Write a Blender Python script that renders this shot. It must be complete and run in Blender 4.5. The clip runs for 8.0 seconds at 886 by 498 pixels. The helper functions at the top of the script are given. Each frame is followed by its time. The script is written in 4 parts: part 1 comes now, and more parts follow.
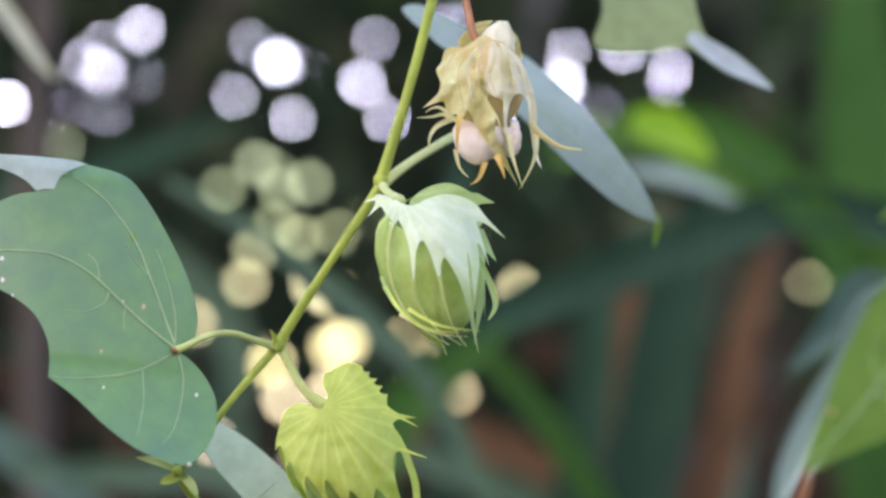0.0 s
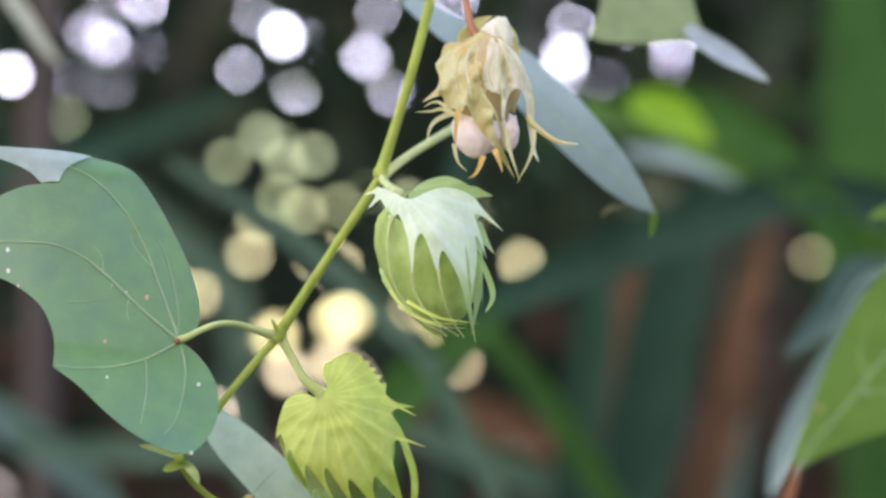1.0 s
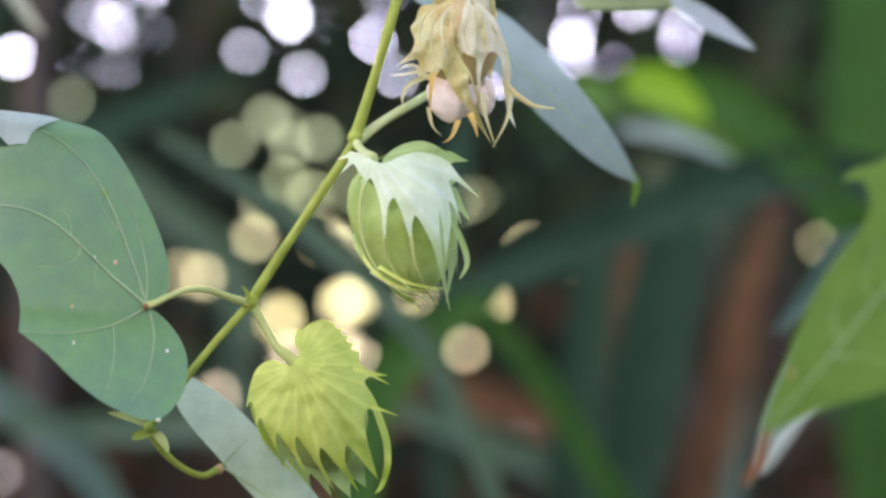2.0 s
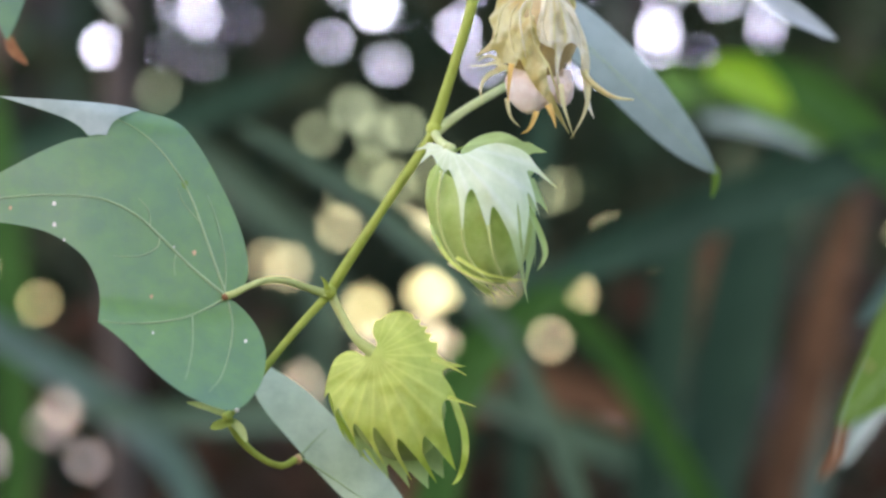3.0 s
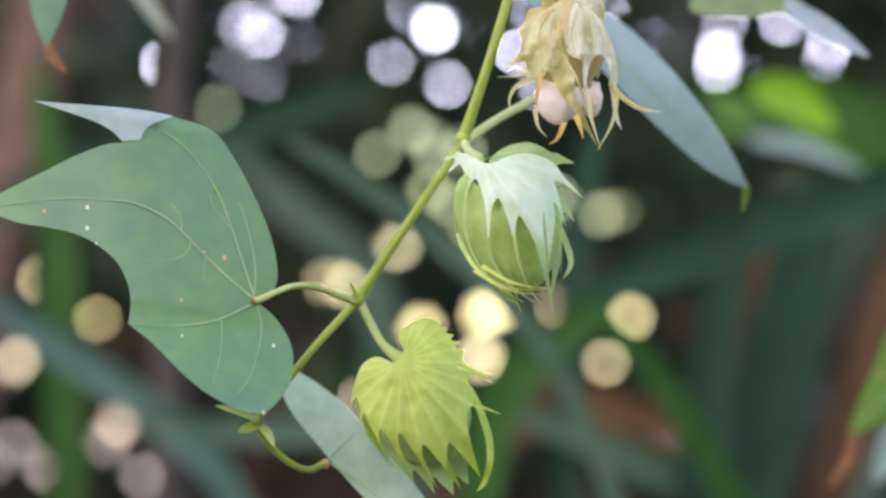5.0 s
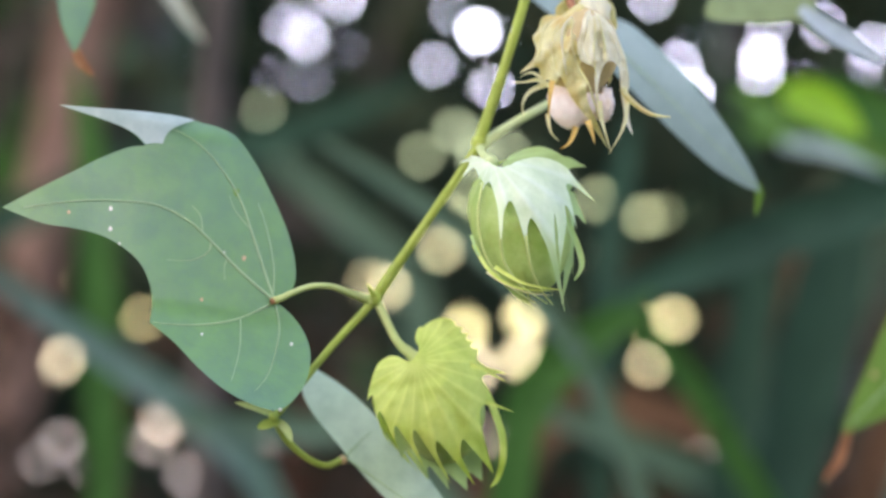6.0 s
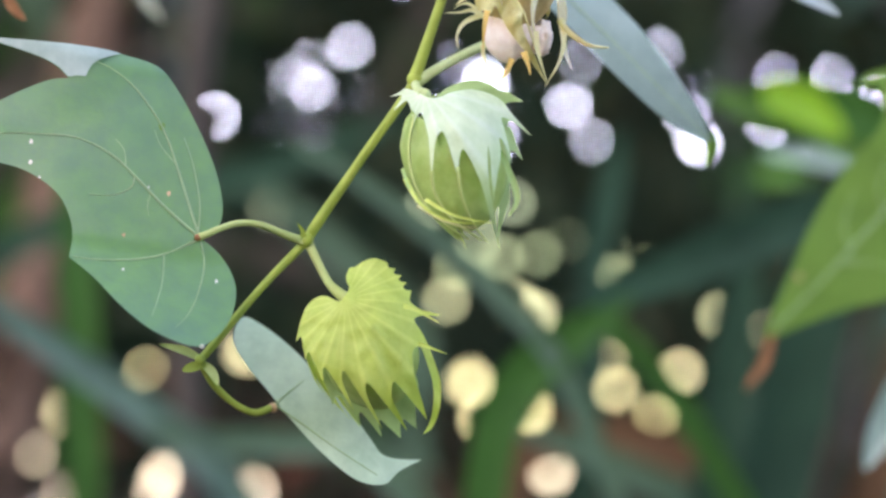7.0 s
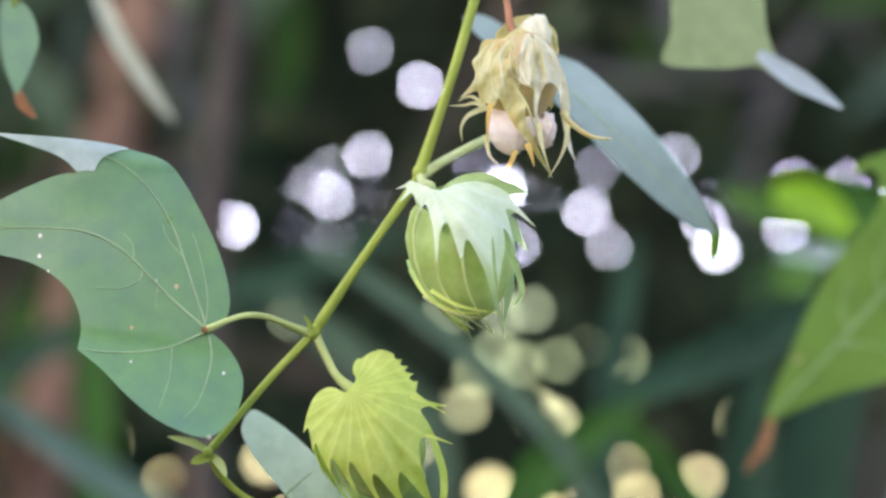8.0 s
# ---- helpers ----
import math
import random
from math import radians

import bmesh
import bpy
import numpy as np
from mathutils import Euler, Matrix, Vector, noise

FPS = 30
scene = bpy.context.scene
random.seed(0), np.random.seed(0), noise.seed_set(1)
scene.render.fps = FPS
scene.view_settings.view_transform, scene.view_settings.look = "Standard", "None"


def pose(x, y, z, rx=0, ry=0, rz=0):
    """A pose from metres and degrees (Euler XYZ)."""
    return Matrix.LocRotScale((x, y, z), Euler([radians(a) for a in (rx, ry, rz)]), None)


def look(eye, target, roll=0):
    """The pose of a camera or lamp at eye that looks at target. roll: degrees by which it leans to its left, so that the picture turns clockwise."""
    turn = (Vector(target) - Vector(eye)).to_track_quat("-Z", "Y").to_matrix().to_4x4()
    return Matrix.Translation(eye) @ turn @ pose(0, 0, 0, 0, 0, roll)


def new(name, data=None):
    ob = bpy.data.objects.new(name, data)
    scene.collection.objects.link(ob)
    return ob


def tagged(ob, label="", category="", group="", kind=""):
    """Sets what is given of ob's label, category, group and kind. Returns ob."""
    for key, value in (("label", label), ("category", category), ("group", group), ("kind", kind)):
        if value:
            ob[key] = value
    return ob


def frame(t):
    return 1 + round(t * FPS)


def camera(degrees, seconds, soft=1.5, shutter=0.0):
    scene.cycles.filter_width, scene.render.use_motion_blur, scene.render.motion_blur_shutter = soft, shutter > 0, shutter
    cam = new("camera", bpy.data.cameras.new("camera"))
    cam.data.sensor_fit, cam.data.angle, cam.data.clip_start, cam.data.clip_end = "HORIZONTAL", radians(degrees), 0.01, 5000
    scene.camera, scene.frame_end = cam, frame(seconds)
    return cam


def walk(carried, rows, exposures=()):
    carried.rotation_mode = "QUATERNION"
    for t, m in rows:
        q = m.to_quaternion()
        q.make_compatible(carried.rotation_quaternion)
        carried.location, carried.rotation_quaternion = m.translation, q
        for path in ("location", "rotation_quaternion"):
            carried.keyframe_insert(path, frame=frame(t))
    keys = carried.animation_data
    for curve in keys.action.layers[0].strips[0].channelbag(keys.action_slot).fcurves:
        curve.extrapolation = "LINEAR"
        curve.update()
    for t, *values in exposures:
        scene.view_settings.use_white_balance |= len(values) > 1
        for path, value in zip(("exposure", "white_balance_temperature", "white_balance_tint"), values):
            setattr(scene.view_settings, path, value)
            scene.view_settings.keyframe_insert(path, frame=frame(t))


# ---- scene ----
cam = camera(20.0, 8.0, soft=2.7)
PATH = [
    (0, (0.071, -0.721, 1.358), (0.169, 1.272, 1.497), 0.5),
    (0.5, (0.07, -0.727, 1.358), (0.167, 1.266, 1.489), 0.6),
    (1, (0.072, -0.733, 1.364), (0.167, 1.262, 1.478), 0.7),
    (1.2, (0.074, -0.731, 1.357), (0.176, 1.263, 1.466), 0.9),
    (2.3, (0.085, -0.72, 1.359), (0.15, 1.276, 1.463), 1.0),
    (2.5, (0.085, -0.722, 1.359), (0.133, 1.275, 1.463), 1.0),
    (3, (0.086, -0.721, 1.359), (0.102, 1.277, 1.454), 1.2),
    (3.5, (0.087, -0.725, 1.361), (0.087, 1.272, 1.465), 1.5),
    (4, (0.089, -0.726, 1.36), (0.083, 1.271, 1.467), 1.6),
    (4.5, (0.091, -0.726, 1.357), (0.068, 1.271, 1.465), 1.7),
    (4.7, (0.093, -0.726, 1.355), (0.066, 1.271, 1.467), 1.8),
    (6, (0.107, -0.745, 1.354), (0.032, 1.251, 1.466), 2.3),
    (6.5, (0.1140, -0.7442, 1.3400), (0.0417, 1.249, 1.4655), 1.16),
    (7, (0.1330, -0.7171, 1.3170), (0.0382, 1.271, 1.4893), 2.51),
    (7.5, (0.1430, -0.7103, 1.3030), (0.0249, 1.270, 1.5312), 2.09),
    (8, (0.1380, -0.7214, 1.3110), (0.0231, 1.254, 1.5701), 2.19),
]
walk(cam, [(t, look(eye, target, roll)) for t, eye, target, roll in PATH],
    exposures=((0.0, 2.58, 6500, 18), (2.5, 2.49, 6500, 18), (4.5, 2.50, 6500, 17), (6.0, 2.66, 6500, 16), (8.0, 2.68, 6500, 14)))
from mathutils.geometry import delaunay_2d_cdt

# lens opened wide enough to melt the thicket behind the fruit
cam.data.dof.use_dof = True
cam.data.dof.focus_distance = 0.705
cam.data.dof.aperture_fstop = 6.3
cam.data.dof.aperture_blades = 0

# ---- world, sun, exposure ----
SUN_WAY = Vector((-0.35, -0.60, 0.72)).normalized()
world = bpy.data.worlds.new("world")
scene.world = world
world.use_nodes = True
wn = world.node_tree.nodes
sky = wn.new("ShaderNodeTexSky")
sky.sky_type = "NISHITA"
sky.sun_disc = False
sky.sun_elevation = math.asin(SUN_WAY.z)
sky.sun_rotation = math.atan2(SUN_WAY.x, SUN_WAY.y)
sky.dust_density = 3.0
sky.ozone_density = 0.5
wn["Background"].inputs["Strength"].default_value = 0.15
world.node_tree.links.new(sky.outputs["Color"], wn["Background"].inputs["Color"])
lamp = bpy.data.lights.new("sun", "SUN")
lamp.energy, lamp.angle, lamp.color = 4.0, radians(0.53), (1.0, 0.94, 0.82)
sun = new("sun", lamp)
sun.matrix_world = look(SUN_WAY * 30, (0, 0, 0))


# ---- materials ----
def base_mat(name):
    m = bpy.data.materials.new(name)
    m.use_nodes = True
    n, l = m.node_tree.nodes, m.node_tree.links
    return m, n, l, n["Principled BSDF"], n["Material Output"]


def ramp_of(n, l, fac, stops):
    r = n.new("ShaderNodeValToRGB")
    while len(r.color_ramp.elements) < len(stops):
        r.color_ramp.elements.new(0.5)
    for e, (p, c) in zip(r.color_ramp.elements, stops):
        e.position, e.color = p, (*c, 1)
    l.new(fac, r.inputs["Fac"])
    return r.outputs["Color"]


def noise_of(n, l, scale, detail=4, coord="Object", rough=0.55):
    t = n.new("ShaderNodeTexCoord")
    x = n.new("ShaderNodeTexNoise")
    x.inputs["Scale"].default_value, x.inputs["Detail"].default_value = scale, detail
    x.inputs["Roughness"].default_value = rough
    l.new(t.outputs[coord], x.inputs["Vector"])
    return x.outputs["Fac"]


def mix_of(n, l, fac, a, b, mode="MIX"):
    x = n.new("ShaderNodeMix")
    x.data_type, x.blend_type = "RGBA", mode
    for sock, v in ((x.inputs[0], fac), (x.inputs[6], a), (x.inputs[7], b)):
        if isinstance(v, (int, float)):
            sock.default_value = v
        elif isinstance(v, tuple):
            sock.default_value = (*v, 1)
        else:
            l.new(v, sock)
    return x.outputs[2]


def leaf_mat(name, dark, light, rough=0.42, through_light=0.35, scale=60, bump=0.15, veins=0.0, islands=False, spec=0.5, grain=900, tips=None, patch=None, lit=(0.75, 0.95, 0.35), sky_sheen=0.0):
    """Thin plant tissue: mottled at two scales, faintly wrinkled, letting some light through."""
    m, n, l, bsdf, out = base_mat(name)
    big = noise_of(n, l, scale, 3)
    fine = noise_of(n, l, grain, 5)
    col = ramp_of(n, l, big, [(0.3, dark), (0.7, light)])
    col = mix_of(n, l, 0.25, col, ramp_of(n, l, fine, [(0.3, dark), (0.7, light)]))
    quilt = noise_of(n, l, grain * 0.17, 2)
    col = mix_of(n, l, 0.22, col, ramp_of(n, l, quilt, [(0.35, tuple(c * 0.75 for c in dark)), (0.65, tuple(min(1, c * 1.15) for c in light))]))
    if islands:
        g = n.new("ShaderNodeNewGeometry")
        col = mix_of(n, l, 0.75, col, ramp_of(n, l, g.outputs["Random Per Island"], [(0.0, dark), (0.8, light), (0.9, (light[0] * 1.2, light[1] * 0.85, light[2] * 0.85)), (1.0, (light[0] * 1.6, light[1] * 0.8, light[2] * 0.8))]))
    if patch:
        col = mix_of(n, l, ramp_of(n, l, noise_of(n, l, scale * 0.8, 2), [(0.5, (0, 0, 0)), (0.72, (0.65, 0.65, 0.65))]), col, patch)
    if tips:
        along, cut = n.new("ShaderNodeTexCoord"), n.new("ShaderNodeSeparateXYZ")
        l.new(along.outputs["UV"], cut.inputs[0])
        col = mix_of(n, l, ramp_of(n, l, cut.outputs["Y"], [(0.62, (0, 0, 0)), (1.0, (0.8, 0.8, 0.8))]), col, tips)
    if veins:
        uv = n.new("ShaderNodeTexCoord")
        w = n.new("ShaderNodeTexWave")
        w.inputs["Scale"].default_value, w.inputs["Distortion"].default_value = 0.31416, 0.25
        w.inputs["Phase Offset"].default_value = veins
        w.inputs["Detail"].default_value = 1
        l.new(uv.outputs["UV"], w.inputs["Vector"])
        pale = tuple(min(1, c * 1.45 + 0.03) for c in light)
        col = mix_of(n, l, ramp_of(n, l, w.outputs["Fac"], [(0.7, (0, 0, 0)), (1.0, (0.22, 0.22, 0.22))]), col, pale)
    l.new(col, bsdf.inputs["Base Color"])
    bsdf.inputs["Roughness"].default_value = rough
    bsdf.inputs["Specular IOR Level"].default_value = spec
    bsdf.inputs["Sheen Weight"].default_value, bsdf.inputs["Sheen Roughness"].default_value = sky_sheen, 0.45
    bsdf.inputs["Sheen Tint"].default_value = (0.85, 0.95, 1.0, 1)
    b = n.new("ShaderNodeBump")
    b.inputs["Strength"].default_value, b.inputs["Distance"].default_value = bump, 0.0006
    l.new(fine, b.inputs["Height"])
    pillow = n.new("ShaderNodeBump")
    pillow.inputs["Strength"].default_value, pillow.inputs["Distance"].default_value = bump, 0.0015
    l.new(quilt, pillow.inputs["Height"])
    l.new(b.outputs["Normal"], pillow.inputs["Normal"])
    l.new(pillow.outputs["Normal"], bsdf.inputs["Normal"])
    if through_light:
        tr = n.new("ShaderNodeBsdfTranslucent")
        l.new(mix_of(n, l, 0.6, col, lit, "MULTIPLY"), tr.inputs["Color"])
        mx = n.new("ShaderNodeMixShader")
        mx.inputs[0].default_value = through_light
        l.new(bsdf.outputs[0], mx.inputs[1])
        l.new(tr.outputs[0], mx.inputs[2])
        l.new(mx.outputs[0], out.inputs["Surface"])
    return m


# bluish half of the mottling and the tinted sheen imitate reflected sky
M_LEAF = leaf_mat("leaf_green", (0.15, 0.29, 0.18), (0.19, 0.36, 0.095), 0.32, 0.35, 18, spec=0.6, sky_sheen=0.12)
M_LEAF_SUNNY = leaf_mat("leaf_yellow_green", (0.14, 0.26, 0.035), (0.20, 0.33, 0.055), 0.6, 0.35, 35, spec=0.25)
# grey-green, lifted towards blue to carry the sky's sheen
M_LEAF_GREY = leaf_mat("leaf_grey_green", (0.29, 0.39, 0.37), (0.37, 0.47, 0.46), 0.3, 0.25, 40)
# grey of the underside, lightened further for the sun on the fold
M_UNDER = leaf_mat("leaf_underside", (0.36, 0.45, 0.38), (0.54, 0.60, 0.54), 0.45, 0.25, 60)
# pale base, whitened to include the highlights on the low leaf
M_LEAF_PALE = leaf_mat("leaf_pale_grey", (0.36, 0.50, 0.32), (0.60, 0.70, 0.52), 0.36, 0.3, 30)
M_VEIN = leaf_mat("leaf_vein", (0.36, 0.50, 0.25), (0.45, 0.58, 0.32), 0.5, 0.25, 80)
M_STEM = leaf_mat("green_stem", (0.30, 0.38, 0.045), (0.45, 0.51, 0.09), 0.5, 0.15, 90, spec=0.35)
M_STEM_PALE = leaf_mat("pale_stalk", (0.48, 0.55, 0.17), (0.62, 0.67, 0.27), 0.5, 0.15, 90, spec=0.35)
M_STALK_WHITE = leaf_mat("whitish_stalk", (0.55, 0.62, 0.25), (0.69, 0.74, 0.35), 0.5, 0.15, 90)
M_STEM_RED = leaf_mat("reddish_stalk", (0.32, 0.12, 0.05), (0.45, 0.2, 0.09), 0.5, 0.1, 120)
# pale bract, its white pushed up in place of sun on the boll
M_BRACT = leaf_mat("pale_bract", (0.62, 0.72, 0.42), (0.86, 0.91, 0.69), 0.5, 0.3, 60, 0.3, math.pi, tips=(0.50, 0.64, 0.26))
M_BRACT_GREEN = leaf_mat("green_bract", (0.36, 0.50, 0.16), (0.48, 0.62, 0.26), 0.5, 0.35, 80, 0.3, math.pi)
M_BRACT_YELLOW = leaf_mat("yellow_green_bract", (0.50, 0.60, 0.075), (0.69, 0.75, 0.19), 0.5, 0.35, 95, 0.35, math.pi, tips=(0.50, 0.62, 0.07))
M_BRACT_DRY = leaf_mat("dry_straw_bract", (0.63, 0.54, 0.14), (0.95, 0.91, 0.55), 0.5, 0.5, 130, 0.4, math.pi, patch=(0.75, 0.52, 0.16), lit=(0.92, 0.92, 0.42))
# papery cream, lightened to carry sun on the dry boll's right side
M_BRACT_CREAM = leaf_mat("cream_bract", (0.78, 0.70, 0.36), (0.97, 0.94, 0.78), 0.5, 0.45, 110, 0.4, math.pi, lit=(0.95, 0.92, 0.6))
M_BRACT_GOLD = leaf_mat("golden_bract", (0.70, 0.44, 0.10), (0.88, 0.62, 0.20), 0.5, 0.4, 150, 0.4, lit=(0.95, 0.8, 0.4))
M_CAPSULE = leaf_mat("green_capsule", (0.33, 0.47, 0.08), (0.50, 0.62, 0.20), 0.42, 0.15, 150, 0.3, patch=(0.36, 0.40, 0.09))
M_CAPSULE_DRY = leaf_mat("brown_capsule", (0.45, 0.32, 0.13), (0.62, 0.48, 0.23), 0.6, 0.1, 200, 0.3)
M_LINT = leaf_mat("pink_lint", (0.90, 0.68, 0.57), (0.98, 0.85, 0.78), 0.95, 0.1, 260, 0.2, spec=0.05, grain=1600)
M_BROWN = leaf_mat("withered_brown", (0.22, 0.08, 0.03), (0.42, 0.19, 0.07), 0.7, 0.15, 160, 0.5)
M_SPOT = leaf_mat("leaf_spot", (0.55, 0.30, 0.12), (0.7, 0.5, 0.3), 0.8, 0.0, 300)
M_SPOT_PALE = leaf_mat("pale_leaf_spot", (0.7, 0.68, 0.5), (0.8, 0.78, 0.65), 0.8, 0.0, 300)
M_PALE_TIP = leaf_mat("pale_bluish_tip", (0.48, 0.55, 0.60), (0.62, 0.68, 0.74), 0.5, 0.3, 40)
M_OLIVE = leaf_mat("pale_olive_leaf", (0.24, 0.31, 0.12), (0.33, 0.40, 0.18), 0.5, 0.3, 30)
M_STRAW = leaf_mat("straw_leaf", (0.40, 0.42, 0.30), (0.62, 0.62, 0.50), 0.6, 0.25, 90)
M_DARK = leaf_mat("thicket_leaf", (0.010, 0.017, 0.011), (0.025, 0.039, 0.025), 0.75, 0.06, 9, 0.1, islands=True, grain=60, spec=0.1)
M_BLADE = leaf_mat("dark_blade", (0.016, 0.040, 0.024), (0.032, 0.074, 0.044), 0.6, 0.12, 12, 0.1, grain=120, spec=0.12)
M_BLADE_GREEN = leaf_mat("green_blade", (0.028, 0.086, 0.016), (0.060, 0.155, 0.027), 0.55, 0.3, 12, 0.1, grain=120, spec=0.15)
# lit copy of the green blade, the light put into its colour
M_BLADE_LIT = leaf_mat("lit_green_blade", (0.06, 0.15, 0.012), (0.11, 0.24, 0.02), 0.45, 0.35, 12, 0.1, grain=120)
# lime albedo carries the sunlight coming through one leaf
M_BLADE_SUNLIT = leaf_mat("sunlit_blade", (0.32, 0.60, 0.025), (0.44, 0.74, 0.04), 0.4, 0.5, 12, 0.1, grain=120)
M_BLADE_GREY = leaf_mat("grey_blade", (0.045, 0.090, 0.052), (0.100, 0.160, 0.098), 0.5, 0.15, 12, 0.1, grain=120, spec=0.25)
# base colour lightened to hold the blade's whitish sky sheen
M_BLADE_SHEEN = leaf_mat("sheen_pale_blade", (0.18, 0.27, 0.22), (0.33, 0.42, 0.37), 0.3, 0.2, 12, 0.1, grain=120, spec=0.8)
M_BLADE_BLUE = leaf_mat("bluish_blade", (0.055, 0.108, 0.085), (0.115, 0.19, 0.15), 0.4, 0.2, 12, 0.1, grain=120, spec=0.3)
M_BARK = leaf_mat("reddish_bark", (0.12, 0.065, 0.045), (0.27, 0.16, 0.115), 0.85, 0.0, 14, 0.6, grain=90)
M_BARK_GREY = leaf_mat("grey_bark", (0.03, 0.022, 0.018), (0.075, 0.058, 0.045), 0.85, 0.0, 14, 0.6, grain=90)
M_DRYBLADE = leaf_mat("dry_brown_blade", (0.055, 0.032, 0.018), (0.165, 0.088, 0.045), 0.8, 0.15, 26, 0.3, grain=140, spec=0.1)
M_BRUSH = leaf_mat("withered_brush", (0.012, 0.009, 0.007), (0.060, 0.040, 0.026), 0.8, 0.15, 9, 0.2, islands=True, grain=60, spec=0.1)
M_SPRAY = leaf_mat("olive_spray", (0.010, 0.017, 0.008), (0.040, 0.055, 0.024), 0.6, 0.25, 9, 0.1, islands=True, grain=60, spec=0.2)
M_CANOPY = leaf_mat("canopy_leaf", (0.04, 0.09, 0.03), (0.08, 0.16, 0.05), 0.5, 0.15, 3, 0.1, islands=True, grain=20)


def ground_mat():
    m, n, l, bsdf, out = base_mat("leaf_litter_soil")
    a, b = noise_of(n, l, 0.25, 5), noise_of(n, l, 14, 6)
    col = ramp_of(n, l, a, [(0.35, (0.06, 0.045, 0.028)), (0.65, (0.16, 0.12, 0.075))])
    col = mix_of(n, l, 0.4, col, ramp_of(n, l, b, [(0.3, (0.035, 0.028, 0.018)), (0.7, (0.2, 0.15, 0.09))]))
    l.new(col, bsdf.inputs["Base Color"])
    bsdf.inputs["Roughness"].default_value = 0.95
    bu = n.new("ShaderNodeBump")
    bu.inputs["Strength"].default_value, bu.inputs["Distance"].default_value = 0.6, 0.02
    l.new(b, bu.inputs["Height"])
    l.new(bu.outputs["Normal"], bsdf.inputs["Normal"])
    return m


# ---- building helpers ----
def holder(name, at, label, category, group="", kind=""):
    e = new(name)
    e.empty_display_size = 0.02
    e.location = at
    return tagged(e, label, category, group, kind)


def part(name, bm, material, parent, label=""):
    """Links bm, in world coordinates, as one mesh under a thing or a part."""
    me = bpy.data.meshes.new(name)
    for f in bm.faces:
        f.smooth = True
    bm.to_mesh(me)
    bm.free()
    me.materials.append(material)
    ob = new(name, me)
    if parent:
        ob.parent = parent
        if parent.type == "EMPTY":
            ob.matrix_parent_inverse = Matrix.Translation(-Vector(parent.location))
    return tagged(ob, label)


def smooth_line(points, steps=6, closed=False):
    """Catmull-Rom through points of any dimension; a point given twice stays a corner."""
    p = [np.array(q, float) for q in points]
    n = len(p)
    got = lambda i: p[i % n] if closed else p[min(max(i, 0), n - 1)]
    out = []
    for i in range(n if closed else n - 1):
        a, b, c, d = got(i - 1), got(i), got(i + 1), got(i + 2)
        if np.allclose(b, c):
            continue
        if np.allclose(a, b):
            a = b
        for k in range(steps):
            t = k / steps
            out.append(0.5 * (2 * b + (c - a) * t + (2 * a - 5 * b + 4 * c - d) * t * t + (3 * b - a - 3 * c + d) * t**3))
    if not closed:
        out.append(p[-1])
    return out


def tube(points, radii, segs=10, steps=6, rough=0.0):
    """A round tapering stalk along points."""
    line = [Vector(q) for q in smooth_line(points, steps)]
    rad = np.interp(np.linspace(0, 1, len(line)), np.linspace(0, 1, len(radii)), radii).tolist()
    bm = bmesh.new()
    rings, side = [], Vector((0.31, 0.95, 0.05))
    for i, q in enumerate(line):
        way = (line[min(i + 1, len(line) - 1)] - line[max(i - 1, 0)]).normalized()
        side = (side - way * side.dot(way)).normalized()
        up = way.cross(side)
        ring = []
        for k in range(segs):
            a = 2 * math.pi * k / segs
            r = rad[i] * (1 + rough * noise.noise(q * 60 + Vector((k, 0, 0))))
            ring.append(bm.verts.new(q + r * (math.cos(a) * side + math.sin(a) * up)))
        rings.append(ring)
    for a, b in zip(rings, rings[1:]):
        for k in range(segs):
            bm.faces.new((a[k], a[(k + 1) % segs], b[(k + 1) % segs], b[k]))
    bm.faces.new(rings[0][::-1])
    bm.faces.new(rings[-1])
    return bm


class Sheet:
    """A leaf's surface: u to the right and v up, in cm from the leaf's base, bent by a small polynomial."""

    def __init__(self, base, bend, wave=0.0, seed=0.0, creases=()):
        self.base, self.bend, self.wave, self.seed, self.creases = Vector(base), bend, wave, seed, creases

    def at(self, u, v, lift=0.0):
        a, b, c, d, e = self.bend
        y = a * u + b * v + c * u * u + d * v * v + e * u * v
        for p, q, off, k in self.creases:
            y += k * min(0.0, p * u + q * v + off)
        y += self.wave * noise.noise(Vector((float(u) * 0.55 + self.seed, float(v) * 0.55, self.seed)))
        return self.base + Vector((float(u), float(y - lift), float(v))) * 0.01


